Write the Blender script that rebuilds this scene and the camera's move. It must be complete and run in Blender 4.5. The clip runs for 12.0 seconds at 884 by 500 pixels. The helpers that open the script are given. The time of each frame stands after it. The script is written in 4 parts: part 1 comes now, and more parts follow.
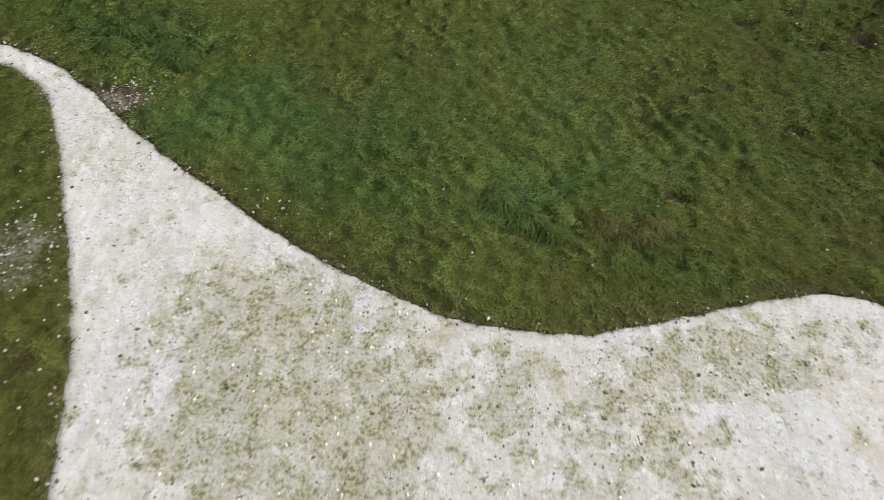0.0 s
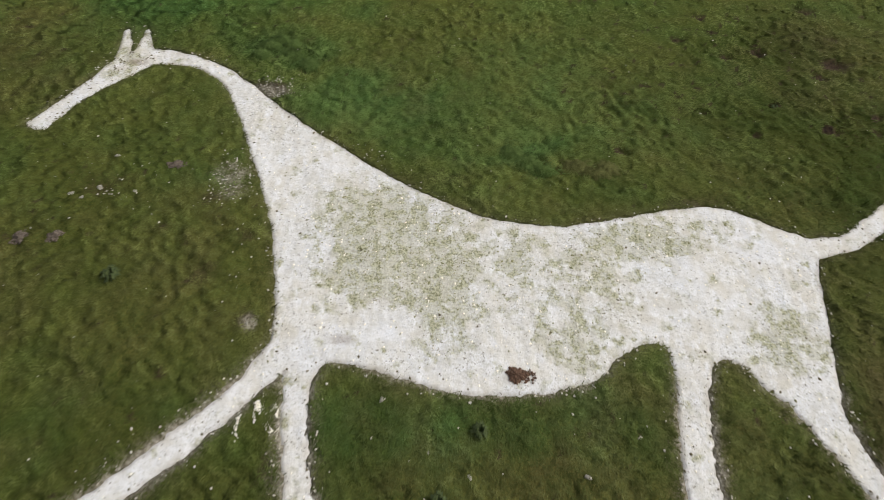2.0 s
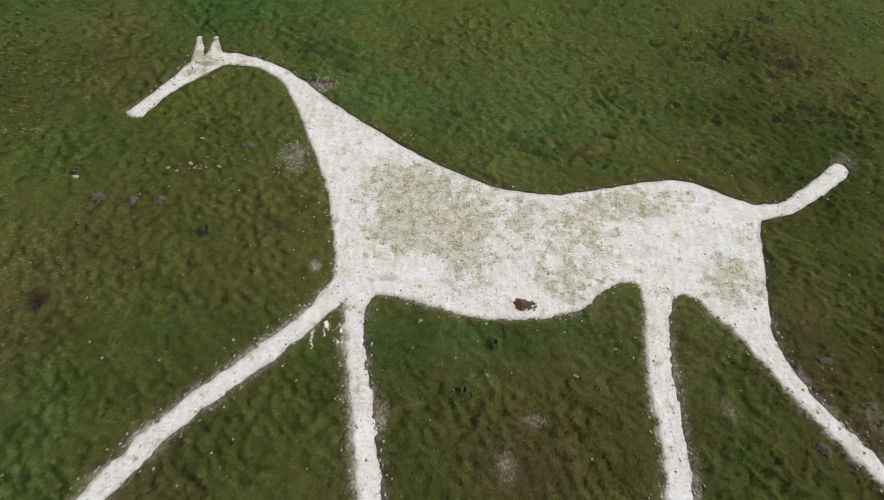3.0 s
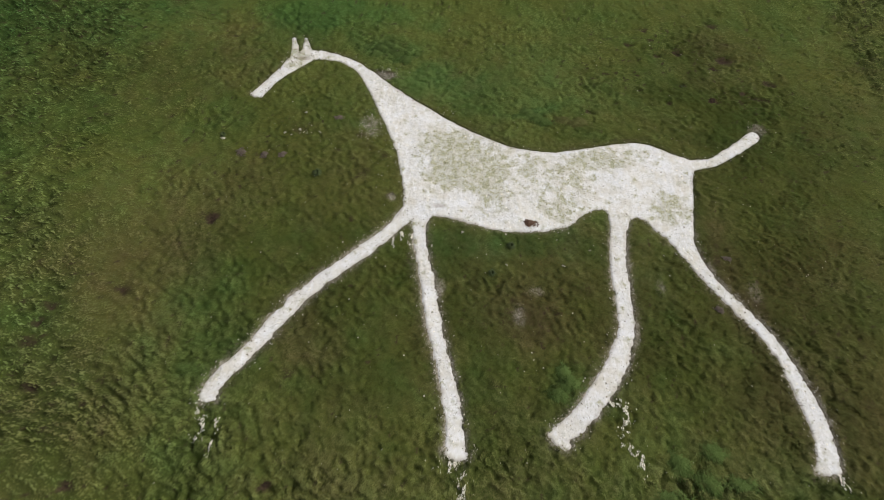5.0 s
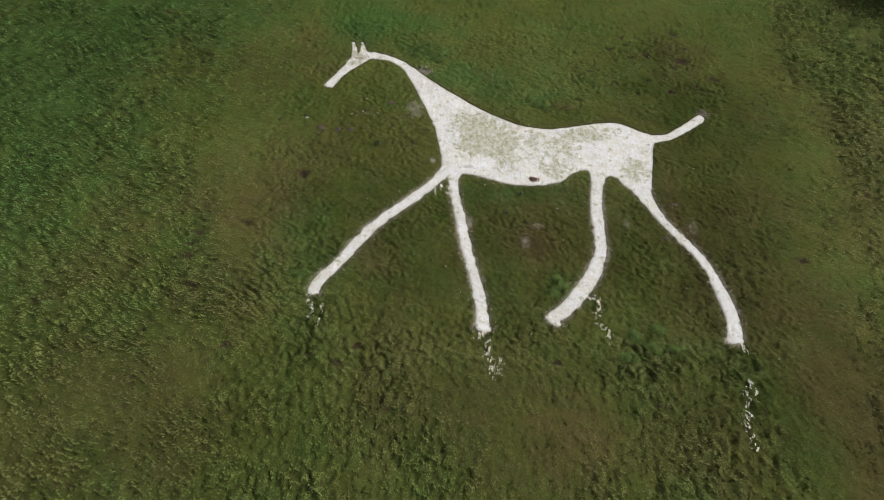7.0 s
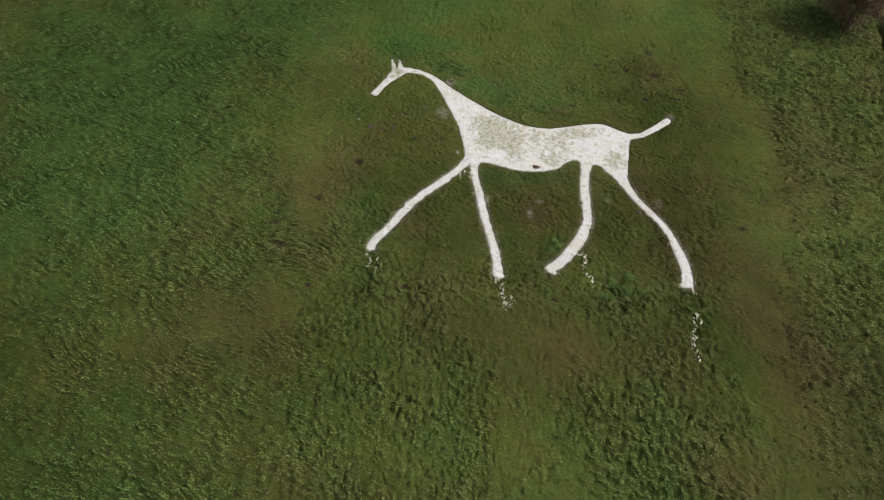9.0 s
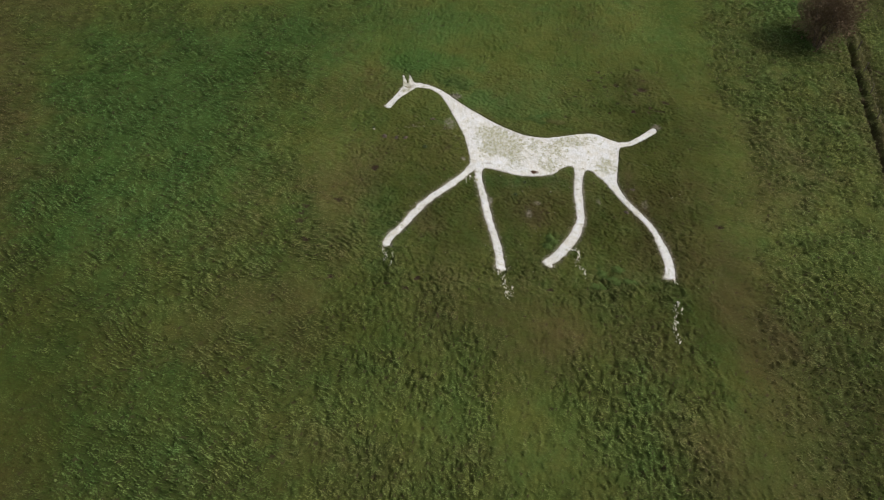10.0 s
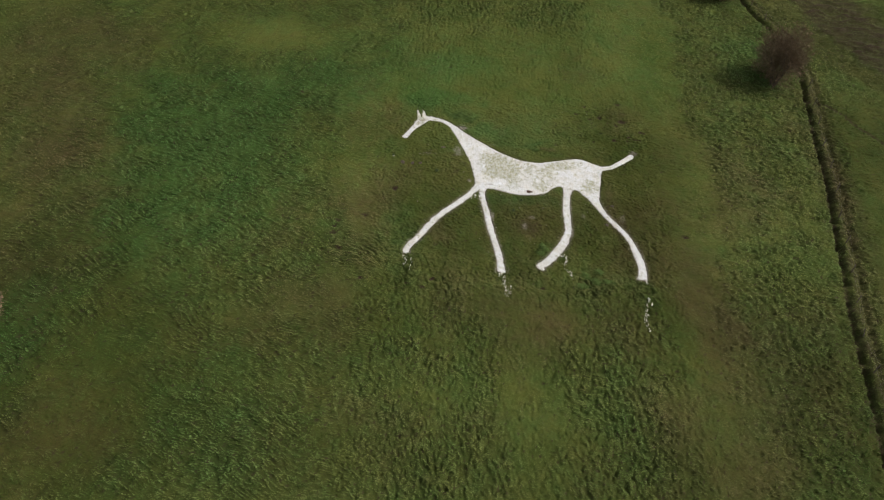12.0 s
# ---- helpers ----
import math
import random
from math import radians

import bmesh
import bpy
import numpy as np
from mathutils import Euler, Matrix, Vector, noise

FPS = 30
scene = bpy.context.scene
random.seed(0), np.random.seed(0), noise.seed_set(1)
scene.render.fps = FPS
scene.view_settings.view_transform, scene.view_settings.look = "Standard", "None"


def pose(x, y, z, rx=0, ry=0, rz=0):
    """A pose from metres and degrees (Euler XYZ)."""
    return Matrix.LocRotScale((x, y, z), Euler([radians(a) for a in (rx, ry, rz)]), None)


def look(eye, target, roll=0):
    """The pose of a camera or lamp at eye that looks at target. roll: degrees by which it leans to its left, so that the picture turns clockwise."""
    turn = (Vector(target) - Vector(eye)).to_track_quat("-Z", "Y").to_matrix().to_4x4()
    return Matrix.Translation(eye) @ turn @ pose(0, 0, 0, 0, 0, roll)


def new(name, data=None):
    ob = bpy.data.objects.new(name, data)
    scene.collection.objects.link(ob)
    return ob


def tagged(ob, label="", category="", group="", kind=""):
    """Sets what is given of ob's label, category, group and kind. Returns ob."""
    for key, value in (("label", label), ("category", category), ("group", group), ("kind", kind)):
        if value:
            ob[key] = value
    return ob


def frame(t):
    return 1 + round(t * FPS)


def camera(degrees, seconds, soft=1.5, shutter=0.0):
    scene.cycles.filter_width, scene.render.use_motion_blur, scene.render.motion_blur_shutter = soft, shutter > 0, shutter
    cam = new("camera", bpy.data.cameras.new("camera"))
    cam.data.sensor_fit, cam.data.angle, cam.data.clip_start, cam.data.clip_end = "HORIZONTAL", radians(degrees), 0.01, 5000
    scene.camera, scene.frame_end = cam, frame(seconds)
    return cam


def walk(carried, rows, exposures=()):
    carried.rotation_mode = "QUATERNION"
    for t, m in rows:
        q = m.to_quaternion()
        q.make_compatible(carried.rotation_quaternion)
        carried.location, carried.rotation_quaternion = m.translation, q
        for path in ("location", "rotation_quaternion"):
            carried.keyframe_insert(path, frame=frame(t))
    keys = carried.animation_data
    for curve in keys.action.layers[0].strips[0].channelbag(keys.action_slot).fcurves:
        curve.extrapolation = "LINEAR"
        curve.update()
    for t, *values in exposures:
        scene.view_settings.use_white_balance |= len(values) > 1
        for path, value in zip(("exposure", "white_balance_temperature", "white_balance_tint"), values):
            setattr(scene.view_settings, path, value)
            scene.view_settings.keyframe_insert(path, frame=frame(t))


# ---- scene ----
cam = camera(72, 12.0, soft=0.5, shutter=0.4)

# The hillside is a plane that climbs towards +y; plan places (x, y) and heights are given on that plane.
HILL = Matrix.Rotation(radians(20), 4, "X")

PATH = [
    (0.0, -0.754, 0.026, 5.679, 34.873, -2.580, 0.566),
    (0.5, -0.898, -0.760, 6.265, 34.581, -2.566, 0.744),
    (1.0, -1.073, -1.643, 7.044, 34.533, -2.512, 0.818),
    (1.5, -1.247, -2.627, 7.910, 34.506, -2.449, 0.955),
    (2.0, -1.451, -3.700, 8.798, 34.427, -2.386, 1.060),
    (2.5, -1.689, -4.825, 9.740, 34.323, -2.352, 1.088),
    (3.0, -1.930, -5.986, 10.703, 34.206, -2.367, 1.189),
    (5.0, -2.992, -10.723, 15.093, 32.547, -2.344, 1.524),
    (5.5, -3.296, -12.071, 16.238, 32.390, -2.434, 1.567),
    (6.0, -3.611, -13.444, 17.444, 32.309, -2.529, 1.611),
    (6.5, -3.940, -14.829, 18.703, 32.213, -2.594, 1.640),
    (7.0, -4.274, -16.249, 19.977, 32.075, -2.607, 1.627),
    (9.0, -5.543, -21.889, 25.151, 32.776, -2.636, 1.832),
    (9.5, -5.789, -23.216, 26.397, 33.322, -2.631, 1.844),
    (10.0, -6.004, -24.505, 27.600, 33.831, -2.604, 1.842),
    (10.5, -6.208, -25.740, 28.802, 34.368, -2.572, 1.859),
    (11.0, -6.365, -26.902, 29.986, 34.931, -2.497, 1.874),
    (11.5, -6.478, -28.086, 31.191, 35.528, -2.433, 1.914),
    (12.0, -6.581, -29.190, 32.399, 36.110, -2.360, 1.895),
]
walk(cam, [(t, HILL @ pose(*place)) for t, *place in PATH],
     exposures=[(0.0, -0.05), (12.0, -0.05)])

# ---- light: a bright overcast sky with a veiled sun ----
SUN_HEIGHT, SUN_TURN = radians(46), radians(98)      # turn: clockwise from +y
world = bpy.data.worlds.new("world")
scene.world = world
world.use_nodes = True
wn = world.node_tree
wn.nodes.clear()
sky = wn.nodes.new("ShaderNodeTexSky")
sky.sky_type, sky.sun_disc = "NISHITA", False
sky.sun_elevation, sky.sun_rotation = SUN_HEIGHT, SUN_TURN
sky.air_density, sky.dust_density = 1.0, 4.0
veil = wn.nodes.new("ShaderNodeHueSaturation")
veil.inputs["Saturation"].default_value = 0.35
back = wn.nodes.new("ShaderNodeBackground")
back.inputs["Strength"].default_value = 0.115
wout = wn.nodes.new("ShaderNodeOutputWorld")
wn.links.new(sky.outputs[0], veil.inputs["Color"])
wn.links.new(veil.outputs[0], back.inputs[0])
wn.links.new(back.outputs[0], wout.inputs[0])
sun = new("sun", bpy.data.lights.new("sun", "SUN"))
sun.data.energy, sun.data.angle, sun.data.color = 2.4, radians(15), (1.0, 0.96, 0.9)
sun.matrix_world = look((60 * math.sin(SUN_TURN) * math.cos(SUN_HEIGHT), 60 * math.cos(SUN_TURN) * math.cos(SUN_HEIGHT),
                         60 * math.sin(SUN_HEIGHT)), (0, 0, 0))


# ---- fields over the plan ----
def lattice(ix, iy, seed):
    """Random numbers from 0 to 1 on a lattice of whole numbers."""
    n = ix.astype(np.int64).astype(np.uint32) * np.uint32(374761393) + iy.astype(np.int64).astype(np.uint32) * np.uint32(668265263) + np.uint32(seed * 1442695041 & 0xFFFFFFFF)
    n = (n ^ (n >> np.uint32(13))) * np.uint32(1274126177)
    n = (n ^ (n >> np.uint32(16))) * np.uint32(2246822519)
    return ((n ^ (n >> np.uint32(15))) & np.uint32(0xFFFFFF)).astype(np.float32) / np.float32(0xFFFFFF)


def ripple(x, y, size, seed, octaves=1):
    """Smooth gradient noise, about -1 to 1, with bumps of that size."""
    total, weight, norm = 0.0, 1.0, 0.0
    for k in range(octaves):
        u, v = x / size + 17.3 * k, y / size - 9.1 * k
        i, j = np.floor(u), np.floor(v)
        a, b = u - i, v - j
        s = seed + 31 * k

        def corner(di, dj):
            way = lattice(i + di, j + dj, s) * np.float32(2 * np.pi)
            return np.cos(way) * (a - di) + np.sin(way) * (b - dj)
        fa, fb = a * a * a * (a * (a * 6 - 15) + 10), b * b * b * (b * (b * 6 - 15) + 10)
        low = corner(0, 0) * (1 - fa) + corner(1, 0) * fa
        high = corner(0, 1) * (1 - fa) + corner(1, 1) * fa
        total = total + weight * (low * (1 - fb) + high * fb)
        norm += weight
        weight, size = weight * 0.55, size * 0.5
    return total / norm * 1.9


def step(lo, hi, v):
    t = np.clip((v - lo) / (hi - lo), 0, 1)
    return t * t * (3 - 2 * t)


def spots(x, y, rows):
    """Soft patches: x, y, half width, half depth, amount."""
    total = np.zeros_like(x)
    for px, py, rx, ry, amount in rows:
        near = np.nonzero((np.abs(x - px) < 1.8 * rx) & (np.abs(y - py) < 1.8 * ry))
        d = ((x[near] - px) / rx) ** 2 + ((y[near] - py) / ry) ** 2
        total[near] += amount * np.exp(-d * d * 0.7)
    return total


def curve(points, steps=6, closed=False):
    """A Catmull-Rom line through points of any dimension."""
    p = np.array(points, float)
    n = len(p)
    out = []
    for i in range(n if closed else n - 1):
        a, b, c, d = ((p[(i + k) % n] if closed else p[min(max(i + k, 0), n - 1)]) for k in (-1, 0, 1, 2))
        for t in np.arange(steps) / steps:
            out.append(0.5 * (2 * b + (c - a) * t + (2 * a - 5 * b + 4 * c - d) * t * t + (3 * b - a - 3 * c + d) * t ** 3))
    if not closed:
        out.append(p[-1])
    return np.array(out)


# The chalk figure: the trunk as one outline, head, ears, tail and legs as strokes of x, y, half width.
BACK = [(-7.4, 7.38), (-6.77, 7.26), (-5.96, 6.91), (-5.19, 6.3), (-4.51, 5.69), (-3.26, 4.73), (-1.98, 3.85), (-0.67, 3.19),
        (0.3, 2.99), (1.06, 2.97), (2.03, 3.19), (2.89, 3.41), (3.6, 3.54), (4.23, 3.5), (4.98, 3.13), (5.5, 2.9)]
HAUNCH = [(5.56, 2.5), (5.46, 2.15), (5.34, 1.4), (5.22, 0.8), (5.08, 0.2), (4.98, -0.2), (4.2, -0.25), (3.85, 0.05), (3.6, 0.36),
          (3.32, 0.43), (3.08, 0.25), (2.96, -0.1)]
BELLY = [(2.55, -0.1), (2.57, 0.45), (2.35, 0.68), (2.05, 0.65), (1.53, 0.32), (1.27, 0.04), (0.67, -0.16), (0.12, -0.23),
         (-0.7, -0.28), (-1.52, -0.11), (-2.53, 0.15), (-3.0, 0.13), (-3.16, -0.2)]
CHEST = [(-3.6, -0.02), (-4.1, -0.33), (-3.88, 0.19), (-3.86, 0.77), (-3.99, 1.63), (-4.24, 2.71), (-4.57, 3.59), (-5.11, 4.88),
         (-5.47, 5.67), (-5.84, 6.31), (-6.25, 6.68), (-6.69, 6.9), (-7.4, 6.95)]
HEAD = [(-7.2, 7.15, 0.2), (-7.65, 7.13, 0.27), (-8.0, 6.9, 0.37), (-8.3, 6.45, 0.28), (-8.62, 6.02, 0.21), (-8.88, 5.55, 0.18), (-9.17, 5.04, 0.2)]
EAR_FRONT = [(-8.22, 7.15, 0.17), (-8.3, 7.6, 0.1), (-8.39, 8.0, 0.055)]
EAR_BACK = [(-7.85, 7.35, 0.2), (-7.88, 7.65, 0.11), (-7.95, 8.05, 0.055)]
TAIL = [(5.5, 2.7, 0.22), (6.18, 2.83, 0.175), (6.8, 3.22, 0.19), (7.4, 3.65, 0.2), (7.97, 4.13, 0.2)]
FORELEG_LEAD = [(-3.6, 0.4, 0.28), (-4.18, -0.4, 0.18), (-5.1, -1.38, 0.19), (-6.2, -2.44, 0.18), (-6.96, -3.42, 0.2), (-7.6, -4.43, 0.18),
                (-8.2, -5.2, 0.19), (-8.4, -5.68, 0.2)]
FORELEG = [(-3.36, 0.3, 0.25), (-3.33, -0.48, 0.18), (-3.24, -1.1, 0.17), (-3.04, -2.1, 0.18), (-2.82, -3.3, 0.2), (-2.6, -4.3, 0.17),
           (-2.38, -5.15, 0.19), (-2.22, -6.0, 0.21), (-2.16, -6.6, 0.22), (-2.14, -6.84, 0.23)]
HINDLEG = [(2.77, 0.6, 0.3), (2.73, -0.1, 0.23), (2.6, -1.0, 0.235), (2.56, -2.0, 0.23), (2.57, -2.9, 0.21), (2.47, -3.6, 0.23),
           (2.2, -4.25, 0.26), (1.8, -4.95, 0.27), (1.27, -5.62, 0.25), (0.75, -6.17, 0.24), (0.4, -6.4, 0.21)]
HINDLEG_TRAIL = [(4.55, 0.0, 0.42), (4.76, -0.7, 0.28), (5.03, -1.3, 0.2), (5.4, -1.97, 0.16), (5.9, -2.66, 0.17), (6.38, -3.32, 0.16),
                 (6.7, -4.0, 0.17), (6.9, -4.7, 0.2), (7.07, -5.4, 0.25), (7.15, -6.1, 0.22), (7.1, -6.6, 0.26), (7.02, -6.84, 0.25)]
# the square ends of the muzzle and the four hooves
ENDS = [[(-9.36, 5.02, 0.09), (-9.08, 4.92, 0.09)], [(-2.3, -6.88, 0.1), (-1.97, -6.95, 0.1)], [(-8.5, -5.72, 0.08), (-8.25, -5.78, 0.08)],
        [(0.25, -6.38, 0.1), (0.6, -6.62, 0.1)], [(6.83, -6.98, 0.1), (7.24, -6.98, 0.1)]]
MAP_X, MAP_Y, MAP_STEP = -11.5, -9.5, 0.04
MAP_NX, MAP_NY = 540, 490


def figure_map():
    """How far each place of a fine grid lies outside (+) or inside (-) the figure."""
    x, y = np.meshgrid(MAP_X + MAP_STEP * np.arange(MAP_NX), MAP_Y + MAP_STEP * np.arange(MAP_NY))
    line = curve(BACK + HAUNCH + BELLY + CHEST, 4, True)
    near, inside = np.full(x.shape, 99.0), np.zeros(x.shape, bool)
    for (ax, ay), (bx, by) in zip(line, np.roll(line, -1, 0)):
        ux, uy = bx - ax, by - ay
        t = np.clip(((x - ax) * ux + (y - ay) * uy) / (ux * ux + uy * uy + 1e-9), 0, 1)
        near = np.minimum(near, np.hypot(x - ax - t * ux, y - ay - t * uy))
        inside ^= ((ay > y) != (by > y)) & (x < ux * (y - ay) / (uy + 1e-12) + ax)
    d = np.where(inside, -near, near)
    strokes = [curve(k, 4) for k in (HEAD, EAR_FRONT, EAR_BACK, TAIL, FORELEG_LEAD, FORELEG, HINDLEG, HINDLEG_TRAIL)]
    for s in strokes + [np.array(e) for e in ENDS]:
        for (ax, ay, ar), (bx, by, br) in zip(s[:-1], s[1:]):
            ux, uy = bx - ax, by - ay
            t = np.clip(((x - ax) * ux + (y - ay) * uy) / (ux * ux + uy * uy + 1e-9), 0, 1)
            d = np.minimum(d, np.hypot(x - ax - t * ux, y - ay - t * uy) - ar - t * (br - ar))
    return d


FIGURE = figure_map()


def outside(x, y):
    """Distance from the chalk figure's edge, negative on the chalk, with a ragged line."""
    u, v = (x - MAP_X) / MAP_STEP, (y - MAP_Y) / MAP_STEP
    inn = (u > 0) & (v > 0) & (u < MAP_NX - 2) & (v < MAP_NY - 2)
    u, v = np.clip(u, 0, MAP_NX - 2.001), np.clip(v, 0, MAP_NY - 2.001)
    i, j = u.astype(int), v.astype(int)
    a, b = u - i, v - j
    d = (FIGURE[j, i] * (1 - a) + FIGURE[j, i + 1] * a) * (1 - b) + (FIGURE[j + 1, i] * (1 - a) + FIGURE[j + 1, i + 1] * a) * b
    return np.where(inn, d, 3.0) + (0.02 + 0.016 * step(1.0, -1.2, y)) * ripple(x, y, 0.3, 5) + (0.014 + 0.04 * step(1.0, -1.2, y)) * ripple(x, y, 0.1, 6, 3)


FENCE_LINE = curve([(21.2, 31.0), (22.2, 26.3), (22.7, 24.2), (23.5, 22.1), (24.3, 18.5), (24.35, 15.0), (23.95, 12.6), (23.55, 9.9), (23.0, 7.0), (22.45, 2.8),
                    (21.95, 0.45), (21.45, -1.7), (20.75, -5.5), (20.1, -8.4), (19.6, -11.4), (19.1, -14.7), (18.65, -17.3), (17.5, -24.0), (15.6, -34.0)], 3)
# the edge of the rough brown field beyond the fence, as x for each y, and a thin sheep track
FIELD_EDGE = [(8.0, 39.0), (12.0, 35.0), (15.7, 32.0), (16.8, 30.5), (18.5, 29.6), (21.2, 28.6), (22.8, 27.5), (27.0, 26.8), (32.0, 26.0)]
SHEEP_TRACK = curve([(24.2, 12.6), (25.15, 11.5), (26.4, 10.2), (26.9, 9.05), (27.8, 7.95), (28.6, 7.0), (30.0, 5.2)], 4)


def fence_side(x, y):
    """How far to the right (+) of the fence line a place lies, to 6 m; further off, a plain 6 or -6."""
    out = np.where(x > 20, 6.0, -6.0)
    belt = (x > 9) & (x < 31) & (np.abs(y) < 45)
    px, py = x[belt], y[belt]
    best, side = np.full(px.shape, 1e9), np.zeros(px.shape)
    for (ax, ay), (bx, by) in zip(FENCE_LINE[:-1], FENCE_LINE[1:]):
        ux, uy = bx - ax, by - ay
        t = np.clip(((px - ax) * ux + (py - ay) * uy) / (ux * ux + uy * uy), 0, 1)
        d = np.hypot(px - ax - t * ux, py - ay - t * uy)
        s = np.where((px - ax) * uy - (py - ay) * ux < 0, d, -d)
        side, best = np.where(d < best, s, side), np.minimum(d, best)
    out[belt] = np.clip(side, -6, 6)
    return out


def beyond_edge(x, y):
    """How far a place lies inside the brown field, in metres, with a ragged line."""
    rows = np.array(FIELD_EDGE)
    return x - np.interp(y, rows[:, 0], rows[:, 1]) + 0.5 * ripple(x, y, 1.4, 90, 2)


def off_track(x, y):
    """Distance from the thin sheep track."""
    out = np.full(x.shape, 9.0)
    near = (x > 23) & (x < 32) & (y > 3) & (y < 15)
    px, py = x[near] + 0.12 * ripple(x[near], y[near], 0.6, 91, 2), y[near]
    best = np.full(px.shape, 9.0)
    for (ax, ay), (bx, by) in zip(SHEEP_TRACK[:-1], SHEEP_TRACK[1:]):
        ux, uy = bx - ax, by - ay
        t = np.clip(((px - ax) * ux + (py - ay) * uy) / (ux * ux + uy * uy), 0, 1)
        best = np.minimum(best, np.hypot(px - ax - t * ux, py - ay - t * uy))
    out[near] = best
    return out


LUSH = [(0.5, 4.55, 0.8, 0.3, 0.5), (-5.0, 7.6, 1.1, 0.4, 0.5), (-2.6, 5.8, 1.8, 1.1, 0.65), (0.6, 6.2, 3.0, 1.6, 0.2), (3.0, 8.5, 3.5, 2.0, 0.1), (-6.6, 9.4, 3.0, 1.2, 0.8),
        (-1.6, -0.9, 1.7, 0.5, 0.55), (0.9, -0.7, 1.2, 0.6, 0.6), (-8.8, -4.0, 1.4, 1.8, 0.5), (-25, 7.3, 7, 5, 0.65), (-12, 13, 6, 4, 0.35), (-31, -12.5, 3, 4, 0.6), (-24, -1.0, 6.5, 7, 0.65), (-17, 0, 5, 7, 0.1),
        (-17, 10.4, 5, 3.5, 0.4), (-18.8, -17.8, 4, 4, 0.3), (4.0, -8.3, 2.4, 1.6, 0.2), (9, 20, 3.5, 7, 0.1), (-5.5, 13.9, 3, 2, 0.5),
        (20.5, 17, 3.0, 3.5, 0.45), (1.4, -5.1, 0.9, 0.7, 0.6)]
DRY_FIELD = [(-39, 13.7, 8, 6, 0.8), (-36.6, 3.6, 5, 5, 0.7), (-32, -4, 4, 8, 0.55), (-0.8, -10.6, 3.5, 2.4, 0.5), (-15.5, -11, 4, 2.5, 0.4), (10.9, -9.5, 2.0, 3.0, 0.8), (9.5, -17.5, 4, 4, 0.7), (15, -12.5, 4, 4, 0.5),
             (-8.2, -17.6, 5, 2, 0.3), (-25.8, -19, 4, 3, 0.5), (12.5, 2.5, 3.5, 4, 0.35), (-11.5, -3, 2, 4, 0.3), (22.8, 0, 1.4, 18, 0.5), (3.0, -11, 6, 1.6, 0.18), (-12, 1.5, 3, 4, 0.12), (-11, 6.5, 3.0, 2, 0.4),
             (-9.6, 0.5, 1.6, 2.2, 0.3), (16, 1, 2.5, 2.5, 0.3), (17, 6, 4.5, 12, 0.2)]
DRY_NEAR = [(6.0, 6.5, 3.5, 3.0, 0.12), (-14.5, -4.5, 4, 6, 0.22), (-0.3, -3.2, 1.3, 1.0, 0.6), (-6.2, -3.8, 0.9, 0.9, 0.5), (7.2, 7.6, 2.6, 1.6, 0.3), (5.8, -1.5, 0.6, 2.6, 0.5), (1.0, -4.0, 12, 8, 0.36), (8.2, -4.5, 3.5, 4, 0.35)]
BARE = [(-4.9, 6.25, 0.5, 0.24, 1.3), (-1.2, 4.0, 0.4, 0.15, 0.5), (-4.35, 0.8, 0.2, 0.14, 0.8), (3.35, 3.62, 0.4, 0.12, 0.8), (4.0, 3.75, 0.3, 0.1, 0.6),
        (8.2, 4.42, 0.34, 0.22, 1.0), (-0.3, -3.2, 0.6, 0.45, 0.6), (1.3, -2.2, 0.4, 0.2, 0.35), (-6.5, -5.05, 0.28, 0.14, 0.8),
        (-3.55, -1.6, 0.12, 0.5, 0.6), (-3.15, -5.3, 0.25, 0.5, 0.3), (5.5, -0.9, 0.2, 0.4, 0.6), (6.4, -2.4, 0.3, 0.5, 0.6), (4.8, 13.5, 2.0, 1.2, 0.2)]
# trodden brown spots, and thin grey ones where chalk shows through: x, y, half width
TRODDEN = [(6.03, 8.2, 0.2), (7.8, 7.95, 0.34), (7.25, 7.48, 0.18), (6.9, 5.73, 0.22), (7.95, 5.71, 0.18), (9.18, 6.76, 0.28), (4.27, 8.61, 0.18), (5.93, 6.43, 0.16),
           (8.41, 6.02, 0.16), (8.76, 5.91, 0.18), (8.14, 6.25, 0.18), (5.24, 5.5, 0.14), (4.25, 6.12, 0.14), (8.04, 8.9, 0.2), (4.93, 9.47, 0.2), (5.14, 8.93, 0.16),
           (2.32, 4.88, 0.16), (7.73, 10.0, 0.26), (5.24, 8.01, 0.18), (-9.61, -0.31, 0.3), (-13.17, -3.43, 0.22), (-13.37, -3.97, 0.2), (-13.33, -4.49, 0.24), (-12.82, -5.7, 0.22),
           (-11.15, -8.0, 0.22), (-8.18, -8.21, 0.2), (-7.19, -8.48, 0.18), (-6.64, -7.88, 0.2), (-11.37, -2.85, 0.26), (0.37, -8.12, 0.18), (10.59, -3.4, 0.24)]
THIN = [(-5.2, 3.87, 0.3), (-5.07, 3.48, 0.2), (-5.43, 3.23, 0.2), (-5.22, 1.63, 0.2), (-5.05, 1.84, 0.15), (-6.09, 2.61, 0.15), (-4.61, 2.47, 0.2), (-7.4, 3.5, 0.45)]


